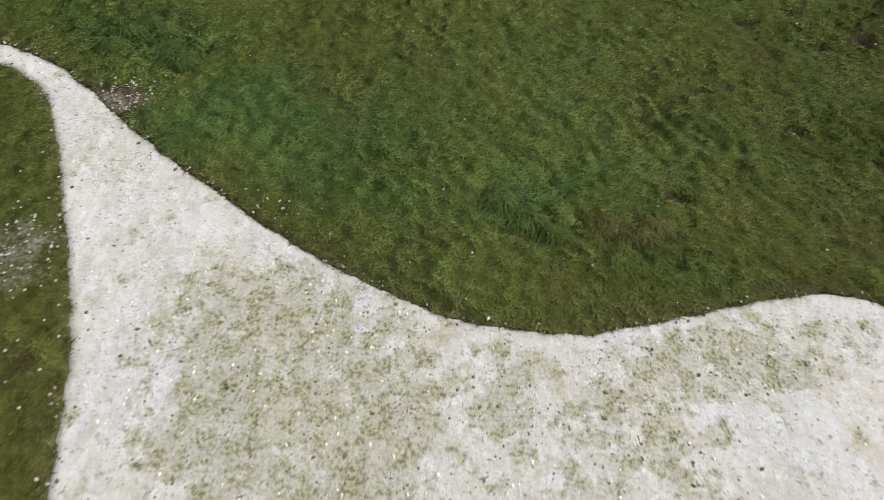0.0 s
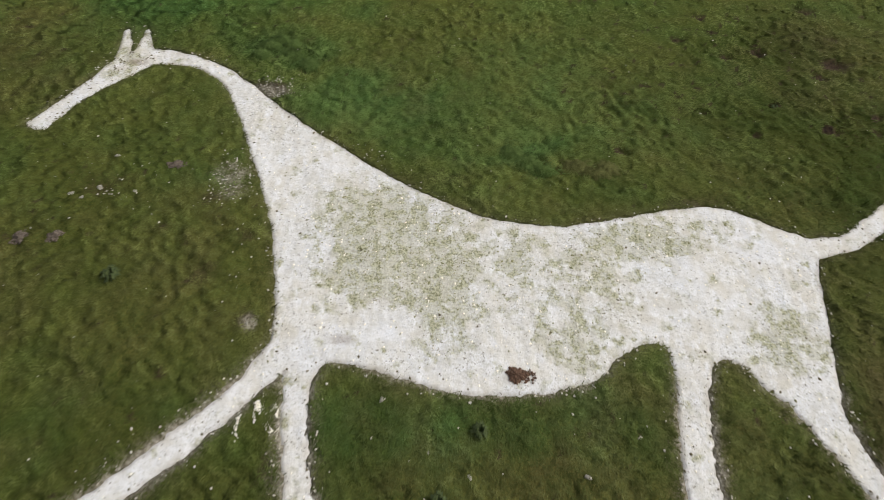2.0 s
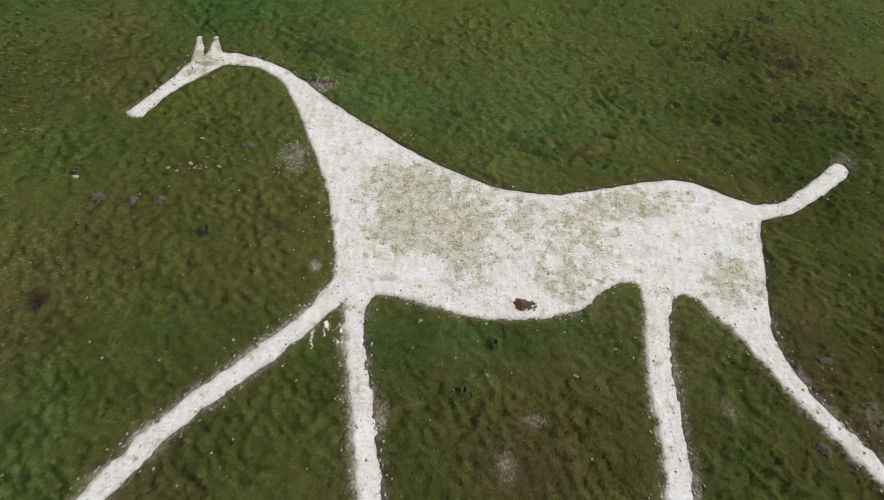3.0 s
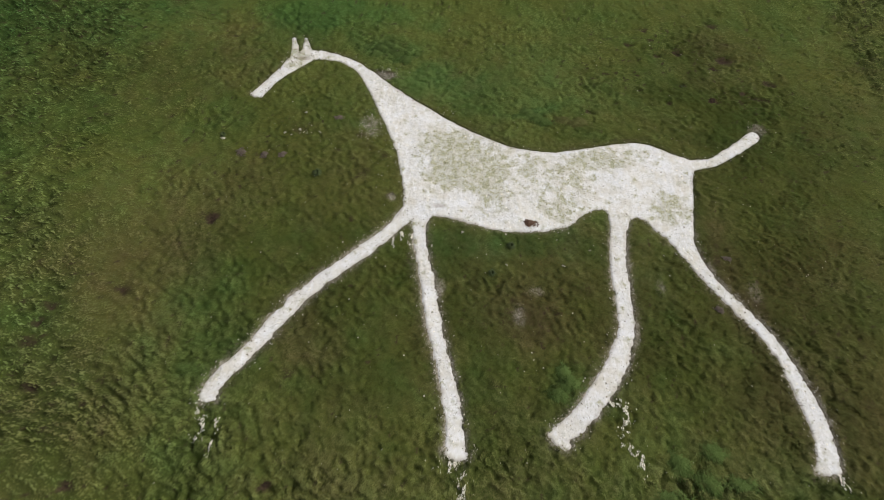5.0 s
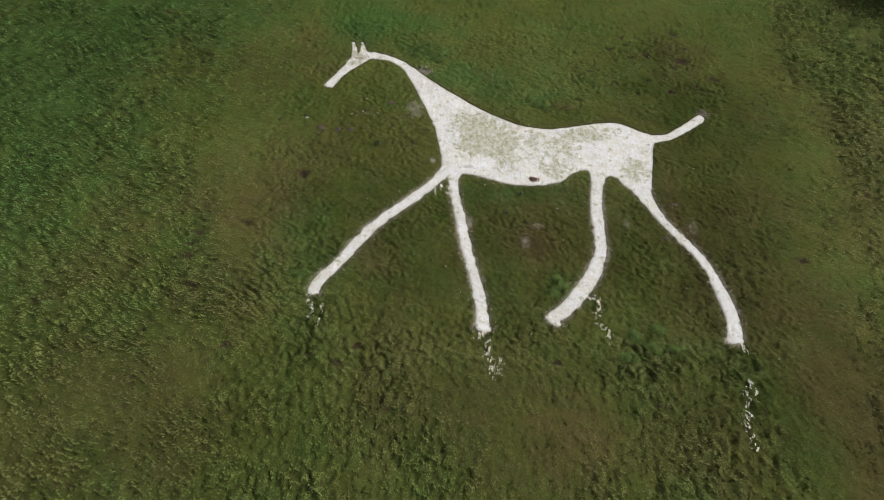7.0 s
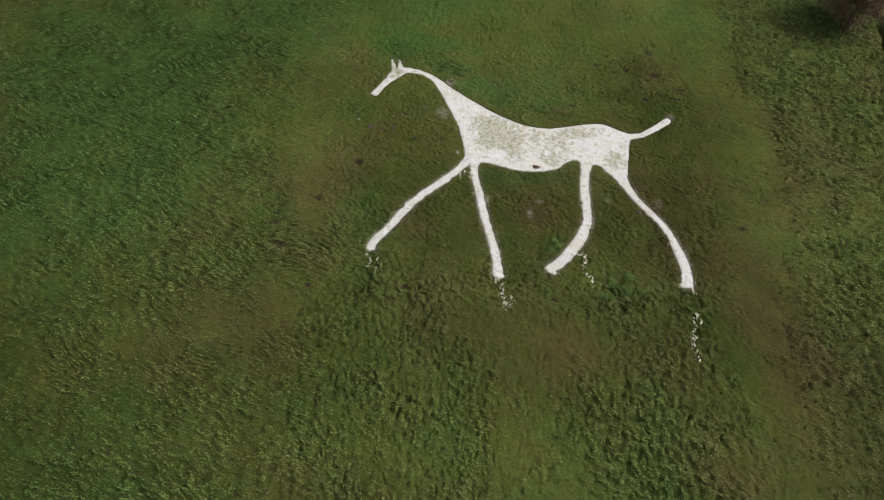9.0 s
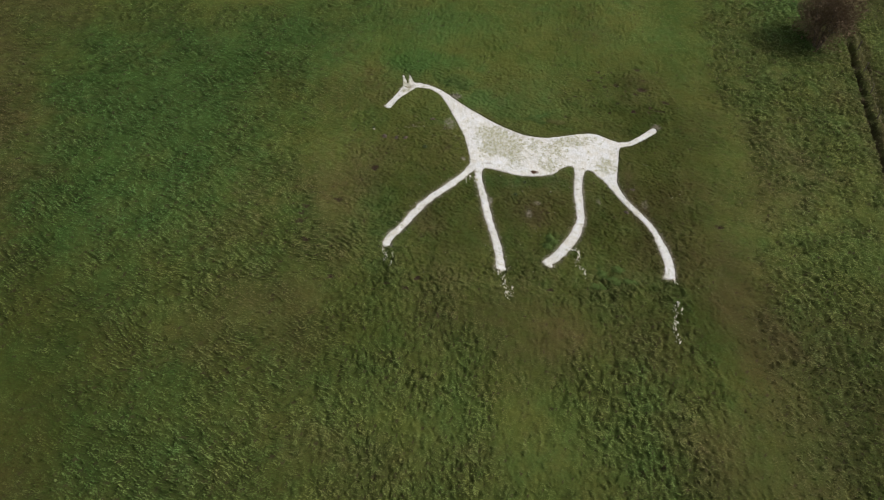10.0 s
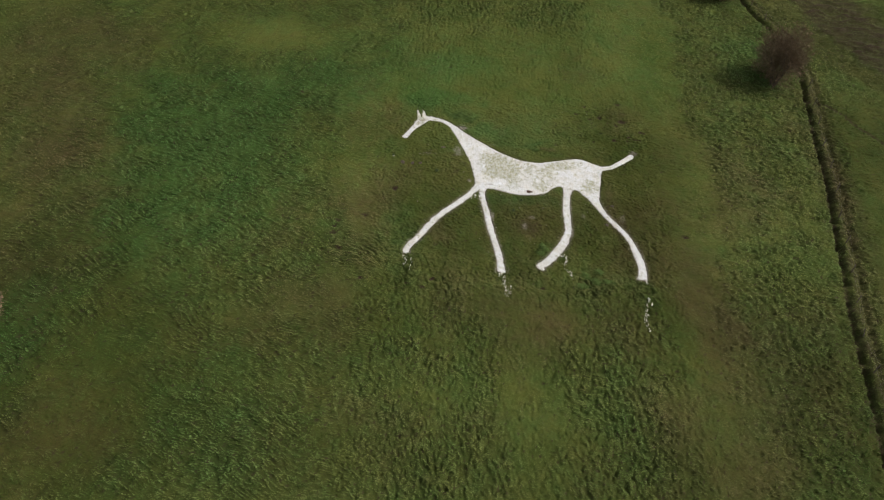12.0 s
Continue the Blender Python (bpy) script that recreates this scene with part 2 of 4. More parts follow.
TUSSOCKY = [(3.8, -8.0, 1.8, 1.4, 0.62), (4.2, -14.2, 3.0, 2.5, 0.85), (5.2, -18.8, 2.4, 2.8, 0.85), (16.0, -8, 3.4, 4, 0.75), (15.6, -14, 3, 3.5, 0.75), (14.6, -19.5, 3, 3, 0.75),
            (-17, -18.5, 5.5, 3.2, 0.8), (-7, -20, 3.5, 3, 0.75), (-6.0, -7, 3, 1.3, 0.28), (1.0, -5, 0.8, 0.6, 0.4), (-5, 7.6, 0.9, 0.35, 0.42), (0.7, 4.5, 0.8, 0.3, 0.4), (-11, -13.5, 4, 3, 0.6)]
SMOOTH = [(-0.3, -10.2, 3.4, 2.0, 0.85), (-0.9, -16.8, 1.6, 4.6, 0.8), (9.7, -8, 1.8, 4, 0.85), (9.6, -16, 2.1, 5, 0.85), (-25, -17.5, 3.3, 5, 0.75), (-21.5, 16.8, 6, 2.6, 0.85),
          (-12, 0, 2, 4, 0.5), (-13.5, -9.5, 3, 1.3, 0.5), (9.5, 19, 3.6, 8.5, 0.95)]


def cover(x, y):
    """What grows where: lush grass, dry grass, bare soil, and how rough the sward is, each 0 to 1."""
    wx, wy = x + 0.9 * ripple(x, y, 2.6, 41, 2), y + 0.9 * ripple(x, y, 2.6, 42, 2)
    sx, sy = x + 0.12 * ripple(x, y, 0.4, 45, 2), y + 0.12 * ripple(x, y, 0.4, 46, 2)
    fine = np.clip(np.maximum(np.abs(x) / 9, np.abs(y) / 8), 0, 1)
    wx, wy = sx + (wx - sx) * fine, sy + (wy - sy) * fine
    lush = np.clip(0.1 + 0.13 * step(8, 16, np.hypot(x, y)) + spots(wx, wy, LUSH) + 0.4 * ripple(x, y, 3.0, 11, 3) + 0.26 * ripple(x, y, 0.7, 12, 2), 0, 1)
    dry = np.clip(0.85 * spots(wx, wy, DRY_FIELD + DRY_NEAR) + 0.38 * ripple(x, y, 3.6, 13, 3) + 0.24 * ripple(x, y, 0.5, 14, 2) - 0.08, 0, 1)
    d = outside(x, y)
    dry = np.clip(dry + 0.4 * np.exp(-np.clip(d, 0, 9) / 0.09), 0, 1)
    side = fence_side(x, y)
    dry = np.clip(dry + 0.55 * np.exp(-((side - 0.9 + 0.3 * ripple(x, y, 0.8, 86, 2)) / 0.5) ** 4), 0, 1)
    lush = lush * (1 - 0.7 * np.exp(-((side - 0.9) / 0.8) ** 2))
    bare = np.clip((spots(sx, sy, BARE) + spots(sx, sy, [(a, b, r, r * 0.5, 1.3) for a, b, r in TRODDEN]) + spots(sx, sy, [(a, b, r, r * 0.7, 0.6) for a, b, r in THIN])) * (0.8 + 0.5 * ripple(x, y, 0.5, 17, 2)) + 0.75 * np.exp(-((side + 0.05) / 0.15) ** 2) + 0.4 * np.exp(-((side - 0.5) / 0.5) ** 2) * (0.6 + ripple(x, y, 0.9, 15)), 0, 1)
    bare = np.maximum(bare, 0.95 * np.exp(-np.clip(d, 0, 9) / 0.1) * step(1.5, -1.0, y) * np.clip(0.5 + 0.8 * ripple(x, y, 0.5, 40, 2), 0, 1))
    brown = step(-0.3, 1.2, beyond_edge(x, y)) * step(9.0, 6.0, beyond_edge(x, y) - 2 * ripple(x, y, 3.0, 92)) * step(31, 28, y)
    bare = np.maximum(bare, brown * np.clip(0.62 + 0.55 * ripple(x * 0.3 + y * 0.1, y + 0.12 * x + 0.35 * ripple(x, y, 1.5, 32), 0.6, 25, 2), 0.1, 1))
    bare = np.maximum(bare, 0.9 * np.exp(-(off_track(x, y) / 0.13) ** 2))
    bank = step(-4.0, -2.6, beyond_edge(x, y)) * step(0.3, -0.5, beyond_edge(x, y)) * step(8, 12, y)
    dry = np.maximum(dry, 0.4 * brown + 0.32 * bank)
    lush = lush * (1 - 0.8 * bank)
    worn = -0.12 + spots(x, y, [(5.5, 7.6, 3.6, 2.2, 0.34), (4.8, 13.5, 2.4, 1.5, 0.42), (1.5, 6.6, 2.4, 1.3, 0.25), (-0.3, -3.2, 1.6, 1.2, 0.35), (7.5, -3.0, 3, 5, 0.25), (-10, 2.5, 3, 3, 0.3)])
    bare = np.maximum(bare, np.clip(step(0.66, 0.95, ripple(x, y, 0.26, 34, 2) + worn), 0, 0.85))
    gap = ripple(x, y, 0.23, 29, 2)
    ring = np.hypot((x + 0.5 + 2.4 * ripple(x, y, 4.0, 18, 2)) / 12.5, (y - 5.0 + 2.4 * ripple(x, y, 4.0, 19, 2)) / 13.5)
    wild = np.clip(0.62 + 0.42 * ripple(x, y, 2.4, 20, 3), 0.34, 0.95)
    rough = 0.16 + (wild - 0.16) * step(0.6, 1.45, ring)
    edge = np.interp(y, [-12, -6, -4.6, -1, 2.3, 5.9, 9.7, 15.1, 22, 26], [11.4, 11.8, 12.6, 13.4, 14.3, 14.0, 12.7, 13.4, 14.8, 13.0])
    edge = edge + 1.3 * ripple(x, y, 2.2, 60, 3) + 0.5 * ripple(x, y, 0.5, 63, 2)
    east = step(6.5, 10.5, x + ripple(x, y, 2.0, 64)) * step(-10, -7, y)
    rough = rough * (1 - east) + east * (0.1 + 0.5 * np.clip(ripple(x, y, 1.3, 65, 2), 0, 1) + step(-1.1, 1.1, x - edge) * (0.6 + 0.4 * step(-2, 6, y)) * np.clip(0.6 + 0.6 * ripple(x, y, 1.7, 66, 2), 0.1, 0.9))
    ragged_x, ragged_y = wx + 0.5 * ripple(x, y, 0.8, 67, 2), wy + 0.5 * ripple(x, y, 0.8, 68, 2)
    rough = np.maximum(rough, np.clip(spots(ragged_x, ragged_y, TUSSOCKY), 0, 0.95)) * (1 - 0.72 * np.clip(spots(ragged_x, ragged_y, SMOOTH), 0, 1))
    rough = np.maximum(rough * (1 - 0.6 * step(1.8, 2.6, side) * step(16, 10, y)), 0.8 * np.exp(-((side - 1.1) / 0.7) ** 4))
    rough = 0.1 + 0.78 * step(0.08, 0.85, rough)
    bare = np.maximum(bare, 0.85 * step(0.57 - 0.14 * rough, 0.8 - 0.14 * rough, gap) * step(-0.1, 0.3, d))
    return lush, dry, bare, np.clip(rough + 0.22 * np.clip(ripple(x, y, 0.6, 85, 2) - 0.15, 0, 1), 0.1, 1)


# darker patches: real brown grass in part, otherwise lens falloff put into the colour
DARKENED = [(-6, -20.5, 15, 3.5, 0.4), (8, -20, 6, 4, 0.4), (6.5, -3, 3, 3.5, 0.3), (28.0, 7.5, 3.8, 5, 0.9), (24.5, -2, 2.6, 8, 0.6), (33, 20, 6, 6, 0.8), (-30, -16, 9, 12, 1.0), (-17, -17, 7, 5, 0.4), (18, -17, 4.5, 8, 0.9), (5.0, 5.5, 4.5, 3.5, 0.22), (8.5, 7.0, 4.2, 4.5, 0.4), (8.6, 1.5, 2.4, 4.5, 0.45), (-15, -10, 7, 5, 0.34), (-1, -3.5, 9, 3, 0.45), (-7.5, 0.5, 3.5, 3.5, 0.25), (-23, 7, 9, 7, 0.25), (-9, -11, 5, 3.5, 0.28), (10, -10, 4.5, 5, 0.5), (2, -11, 7, 3, 0.3)]


def darkened_sward(x, y):
    """Where the sward's colour is darkened, 0 to 1: brown grass in part, the rest painted lens falloff."""
    return np.clip(spots(x, y, DARKENED) * (1 + 0.4 * ripple(x, y, 1.6, 93, 2)), 0, 1)


def dusty(x, y):
    """Verges worn thin and greyed by chalk dust, mostly along the legs."""
    d = np.clip(outside(x, y), 0, 9)
    legs = 0.25 + 0.75 * step(1.2, -0.8, y)
    ends = spots(x, y, [(-5.2, 3.87, 0.32, 0.26, 0.72), (-5.05, 3.45, 0.25, 0.2, 0.6), (8.15, 4.4, 0.3, 0.25, 0.5), (-2.61, -2.29, 0.13, 0.22, 0.75), (0.06, -2.35, 0.24, 0.16, 0.55), (-0.44, -3.13, 0.16, 0.34, 0.6), (-4.24, 0.78, 0.13, 0.15, 0.8), (3.69, -2.07, 0.14, 0.25, 0.5), (6.42, -2.05, 0.2, 0.3, 0.5), (-4.9, 6.22, 0.42, 0.16, 0.75)])
    return np.clip(legs * np.exp(-(d / (0.07 + 0.05 * legs)) ** 1.5) * (0.75 + 0.6 * ripple(x, y, 0.3, 69, 2)) + ends * (0.7 + 0.6 * ripple(x, y, 0.2, 70, 2)), 0, 0.95)


def combed(x, y):
    """Where the wind has combed the grass into streaks: the western field."""
    return 0.9 * step(-7.0, -14.0, x + 2.0 * ripple(x, y, 4.0, 38)) + 0.08


def streak(x, y):
    """Along and across the combed grass, gently waving."""
    w = 0.35 * ripple(x, y, 3.0, 80)
    return 0.92 * x - 0.39 * y + 0.15 * ripple(x, y, 0.6, 81), 0.39 * x + 0.92 * y + w


def tussock(x, y):
    """Uneven tussocks, 0 to about 1; in the western field they are combed into streaks towards the lower right."""
    u, v = 0.82 * x - 0.57 * y, 0.57 * x + 0.82 * y
    u, v = u + 0.2 * ripple(x, y, 0.5, 23, 2), v + 0.2 * ripple(x, y, 0.5, 37, 2)
    c = combed(x, y)
    p, q = streak(x, y)
    a = (1 - c) * ripple(u * 0.68, v, 0.23, 21) + c * (ripple(p * 0.34, q, 0.17, 39) + 0.35 * ripple(p * 0.4, q, 0.6, 49))
    b = (1 - c) * ripple(u * 0.7 + 40, v, 0.12, 22) + c * ripple(p * 0.45, q, 0.1, 78)
    raw = 0.53 + 0.46 * a + 0.28 * b + 0.14 * ripple(x, y, 1.0, 26)
    hole = (1 - c) * step(0.29, 0.48, ripple(u * 0.72, v + 0.2 * u, 0.24, 75)) + 0.7 * c * step(0.36, 0.58, ripple(p * 0.5, q, 0.22, 79))
    return 0.36 * step(0.18, 0.58, raw) + 0.74 * np.clip(raw, 0, 1.2) - 0.7 * hole


def swell(x, y):
    """The softer, streaky humps of the cropped sward, about -0.5 to 0.5."""
    u, v = 0.85 * x - 0.53 * y, 0.53 * x + 0.85 * y
    return 0.4 * ripple(u * 0.75, v, 0.4, 47, 2) + 0.34 * ripple(u * 0.75, v, 0.15, 48)


def humps(x, y, rough):
    near = np.clip(np.hypot((x + 0.8) / 10, (y - 1) / 9), 0, 1)
    return rough * (0.12 + 0.07 * near) * (tussock(x, y) - 0.6) + (1 - rough) * (0.085 + 0.045 * near) * np.clip(0.7 + 0.75 * ripple(x, y, 1.6, 94), 0.2, 1.4) * swell(x, y)


def turf_height(x, y, rough):
    """The height of the soil under the grass, with tussocks, hollows and the trodden fence line."""
    side = fence_side(x, y)
    h = 0.035 + 0.05 * ripple(x, y, 3.2, 1, 2) * np.clip(np.hypot(x, y) / 10, 0.3, 1) + 0.012 * ripple(x, y, 0.3, 2, 2)
    h = h + humps(x, y, rough)
    h = h - 0.09 * np.clip(spots(x + 0.1 * ripple(x, y, 0.25, 83), y + 0.1 * ripple(x, y, 0.25, 84), [(a, b, r * 0.8, r * 0.5, 1.0) for a, b, r in TRODDEN]), 0, 1)
    worn = np.clip(0.7 + 0.6 * ripple(x, y, 0.8, 24, 2), 0.15, 1.3)
    side = side + 0.12 * ripple(x, y, 0.5, 74, 2)
    h = h - 0.42 * worn * np.exp(-((side + 0.02) / 0.16) ** 2) + 0.1 * np.exp(-((side - 0.42) / 0.2) ** 2) - 0.2 * worn * np.exp(-((side - 0.95) / 0.2) ** 2)
    bank = step(-0.5, 1.5, beyond_edge(x, y)) * step(6.0, 10.0, y)
    h = h - 0.1 * np.exp(-(off_track(x, y) / 0.14) ** 2)
    return h + bank * 0.3 * ripple(x * 0.3 + y * 0.1, y + 0.12 * x + 0.35 * ripple(x, y, 1.5, 32), 0.6, 25, 2)


def ground_height(x, y, rough):
    d = outside(x, y)
    return turf_height(x, y, rough) * step(-0.01, 0.05, d) * (0.45 + 0.55 * step(0.0, 0.35, d)) - 0.1 * (1 - step(-0.05, 0.03, d))


# ---- materials ----
def material(name, rough=0.9):
    m = bpy.data.materials.new(name)
    m.use_nodes = True
    t = m.node_tree
    bsdf = t.nodes["Principled BSDF"]
    bsdf.inputs["Roughness"].default_value = rough
    bsdf.inputs["Specular IOR Level"].default_value = 0.25
    return m, t, bsdf


def node(t, kind, **values):
    n = t.nodes.new(kind)
    for key, value in values.items():
        n.inputs[key.replace("_", " ")].default_value = value
    return n


def blend(t, factor, a, b, mode="MIX"):
    n = t.nodes.new("ShaderNodeMix")
    n.data_type, n.blend_type = "RGBA", mode
    for socket, v in ((n.inputs[0], factor), (n.inputs[6], a), (n.inputs[7], b)):
        if isinstance(v, bpy.types.NodeSocket):
            t.links.new(v, socket)
        elif isinstance(v, tuple):
            socket.default_value = (*v, 1)
        else:
            socket.default_value = v
    return n.outputs[2]


def texture(t, size, detail=3.0, stretch=(1, 1, 1), lo=0.0, hi=1.0, turn=0.0, grain=0.6):
    """Noise at a size in metres, as a factor."""
    where = t.nodes.new("ShaderNodeTexCoord")
    mapping = t.nodes.new("ShaderNodeMapping")
    mapping.inputs["Scale"].default_value = stretch
    mapping.inputs["Rotation"].default_value = (0, 0, turn)
    t.links.new(where.outputs["Object"], mapping.inputs[0])
    n = node(t, "ShaderNodeTexNoise", Scale=1.0 / size, Detail=detail, Roughness=grain)
    t.links.new(mapping.outputs[0], n.inputs["Vector"])
    r = t.nodes.new("ShaderNodeMapRange")
    r.inputs["From Min"].default_value, r.inputs["From Max"].default_value = lo, hi
    t.links.new(n.outputs[0], r.inputs[0])
    return r.outputs[0]


def relief(t, bsdf, height, strength, distance):
    b = node(t, "ShaderNodeBump", Strength=strength, Distance=distance)
    t.links.new(height, b.inputs["Height"])
    t.links.new(b.outputs[0], bsdf.inputs["Normal"])


OLIVE, GREEN, STRAW, SOIL = (0.127, 0.150, 0.031), (0.083, 0.156, 0.033), (0.128, 0.108, 0.037), (0.022, 0.015, 0.011)
THATCH = (0.036, 0.043, 0.015)


def sward(name, blades):
    """Grass: lush and dry shares come with the mesh. The soil shows dark thatch and bare ground; blades vary by tuft,
    by painted shading of the relief and one from the next.
    """
    m, t, bsdf = material(name, 0.9)
    bsdf.inputs["Specular IOR Level"].default_value = 0.08
    share = t.nodes.new("ShaderNodeAttribute")
    share.attribute_name = "cover"
    rgb = t.nodes.new("ShaderNodeSeparateColor")
    t.links.new(share.outputs["Color"], rgb.inputs[0])
    c = blend(t, rgb.outputs[0], OLIVE, GREEN)
    c = blend(t, rgb.outputs[1], c, STRAW)
    if blades:
        geo = t.nodes.new("ShaderNodeNewGeometry")
        # third channel: blade tone, with the painted shade of hollows in it
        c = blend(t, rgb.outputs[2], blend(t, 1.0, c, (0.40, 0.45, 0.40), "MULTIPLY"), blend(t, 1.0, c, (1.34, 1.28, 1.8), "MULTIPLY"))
        c = blend(t, geo.outputs["Random Per Island"], blend(t, 1.0, c, (0.89, 0.9, 0.89), "MULTIPLY"), blend(t, 1.0, c, (1.11, 1.1, 1.11), "MULTIPLY"))
        facing = t.nodes.new("ShaderNodeAttribute")
        facing.attribute_name = "lie"
        turn = t.nodes.new("ShaderNodeVectorTransform")
        turn.vector_type, turn.convert_from, turn.convert_to = "NORMAL", "OBJECT", "WORLD"
        t.links.new(facing.outputs["Vector"], turn.inputs[0])
        t.links.new(turn.outputs[0], bsdf.inputs["Normal"])
    else:
        c = blend(t, texture(t, 5.0, 6, lo=0.35, hi=0.65), blend(t, 1.0, c, (0.75, 0.85, 0.75), "MULTIPLY"), blend(t, 1.0, c, (1.2, 1.1, 1.2), "MULTIPLY"))
        wild = t.nodes.new("ShaderNodeAttribute")
        wild.attribute_name = "rough"
        # patches darkened in the turf colour itself, lens falloff included
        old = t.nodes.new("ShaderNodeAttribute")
        old.attribute_name = "darkened"
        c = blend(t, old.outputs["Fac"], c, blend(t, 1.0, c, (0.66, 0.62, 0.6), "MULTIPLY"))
        c = blend(t, texture(t, 0.05, 4, lo=0.3, hi=0.7), blend(t, 1.0, c, (0.52, 0.53, 0.5), "MULTIPLY"), blend(t, 1.0, c, (0.9, 0.9, 0.9), "MULTIPLY"))
        c = blend(t, wild.outputs["Fac"], c, blend(t, texture(t, 0.06, 4, lo=0.35, hi=0.65), THATCH, c))
        soil = blend(t, texture(t, 0.07, 4, lo=0.35, hi=0.7), SOIL, (0.074, 0.050, 0.031))
        c = blend(t, rgb.outputs[2], c, soil)
        c = blend(t, share.outputs["Alpha"], c, blend(t, texture(t, 0.05, 5, lo=0.4, hi=0.6), (0.15, 0.13, 0.098), (0.40, 0.37, 0.31)))
        relief(t, bsdf, texture(t, 0.03, 4), 0.8, 0.04)
    t.links.new(c, bsdf.inputs["Base Color"])
    return m


TURF, BLADES = sward("turf", False), sward("grass_blades", True)


def chalk_material():
    m, t, bsdf = material("chalk", 0.95)
    share = t.nodes.new("ShaderNodeAttribute")
    share.attribute_name = "cover"
    rgb = t.nodes.new("ShaderNodeSeparateColor")
    t.links.new(share.outputs["Color"], rgb.inputs[0])
    c = blend(t, texture(t, 0.4, 7, lo=0.40, hi=0.60, grain=0.6), (0.615, 0.60, 0.565), (0.73, 0.735, 0.75))
    c = blend(t, texture(t, 1.3, 4, lo=0.42, hi=0.6), blend(t, 1.0, c, (1.0, 0.98, 0.935), "MULTIPLY"), blend(t, 1.0, c, (1.02, 1.03, 1.05), "MULTIPLY"))
    c = blend(t, texture(t, 0.22, 6, (1.3, 0.75, 1), 0.5, 0.66, 0.12), c, (0.77, 0.77, 0.78))
    flakes = t.nodes.new("ShaderNodeTexVoronoi")
    flakes.inputs["Scale"].default_value = 21
    where = t.nodes.new("ShaderNodeTexCoord")
    t.links.new(where.outputs["Object"], flakes.inputs["Vector"])
    grey = t.nodes.new("ShaderNodeSeparateColor")
    t.links.new(flakes.outputs["Color"], grey.inputs[0])
    flaky = blend(t, grey.outputs[0], blend(t, 1.0, c, (0.82, 0.81, 0.78), "MULTIPLY"), c)
    flaky = blend(t, texture(t, 0.03, 4, lo=0.5, hi=0.62), flaky, (0.54, 0.52, 0.46))
    flaky = blend(t, texture(t, 0.06, 5, lo=0.58, hi=0.66), flaky, (0.22, 0.21, 0.17))
    broken = t.nodes.new("ShaderNodeMath")
    broken.operation = "MULTIPLY_ADD"
    t.links.new(rgb.outputs[0], broken.inputs[0])
    broken.inputs[1].default_value = 0.6
    t.links.new(texture(t, 0.8, 5, lo=0.38, hi=0.68), broken.inputs[2])
    broken.use_clamp = True
    c = blend(t, broken.outputs[0], c, flaky)
    # washed flecks of soil, drawn out downhill
    flecks = texture(t, 0.055, 5, (0.7, 1.1, 1), 0.59, 0.66, 0.75, 0.66)
    c = blend(t, blend(t, texture(t, 0.9, 5, lo=0.4, hi=0.58), (0.0, 0.0, 0.0), flecks), c, (0.22, 0.205, 0.165))
    # moss spreads in ragged sheets where the figure is mossy
    spread = t.nodes.new("ShaderNodeMath")
    spread.operation = "MULTIPLY_ADD"
    t.links.new(rgb.outputs[0], spread.inputs[0])
    spread.inputs[1].default_value = 0.62
    t.links.new(texture(t, 0.3, 7, lo=0.3, hi=0.7, grain=0.6), spread.inputs[2])
    sheet = t.nodes.new("ShaderNodeMapRange")
    sheet.inputs["From Min"].default_value, sheet.inputs["From Max"].default_value = 0.68, 0.90
    sheet.inputs["To Max"].default_value = 0.9
    t.links.new(spread.outputs[0], sheet.inputs[0])
    sheet = blend(t, texture(t, 0.2, 6, lo=0.46, hi=0.56, grain=0.62), blend(t, 1.0, sheet.outputs[0], (0.42, 0.42, 0.42), "MULTIPLY"), sheet.outputs[0])
    c = blend(t, sheet, c, blend(t, texture(t, 0.04, 6, lo=0.40, hi=0.56, grain=0.65), (0.14, 0.144, 0.062), (0.455, 0.445, 0.30)))
    c = blend(t, rgb.outputs[1], c, (0.24, 0.19, 0.15))
    t.links.new(c, bsdf.inputs["Base Color"])
    relief(t, bsdf, texture(t, 0.08, 8, grain=0.7), 0.55, 0.035)
    return m


CHALK = chalk_material()


def plain(name, dark, light, size=0.05, rough=0.9, bump=0.4):
    m, t, bsdf = material(name, rough)
    geo = t.nodes.new("ShaderNodeNewGeometry")
    c = blend(t, texture(t, size, 4, lo=0.3, hi=0.7), dark, light)
    c = blend(t, geo.outputs["Random Per Island"], c, blend(t, 1.0, c, (1.35, 1.3, 1.25), "MULTIPLY"))
    t.links.new(c, bsdf.inputs["Base Color"])
    relief(t, bsdf, texture(t, size * 0.4, 3), bump, size * 0.3)
    return m


RUBBLE = plain("chalk_rubble", (0.66, 0.64, 0.55), (0.82, 0.80, 0.72), 0.06)
PALE_STONE = plain("pale_stones", (0.30, 0.28, 0.24), (0.55, 0.53, 0.48), 0.05)
WEED = plain("weed_leaves", (0.10, 0.11, 0.04), (0.24, 0.23, 0.13), 0.03, 0.8)
TURF_CRUMB = plain("turf_crumbs", (0.06, 0.05, 0.03), (0.17, 0.15, 0.09), 0.04)
DEAD = plain("withered_leaves", (0.05, 0.027, 0.017), (0.125, 0.075, 0.05), 0.03, 0.8)
BARK = plain("bark", (0.05, 0.04, 0.033), (0.12, 0.1, 0.085), 0.05)
TWIGS = plain("twigs", (0.09, 0.064, 0.040), (0.20, 0.145, 0.092), 0.3)
OLD_WOOD = plain("weathered_wood", (0.06, 0.05, 0.04), (0.14, 0.12, 0.1), 0.06)
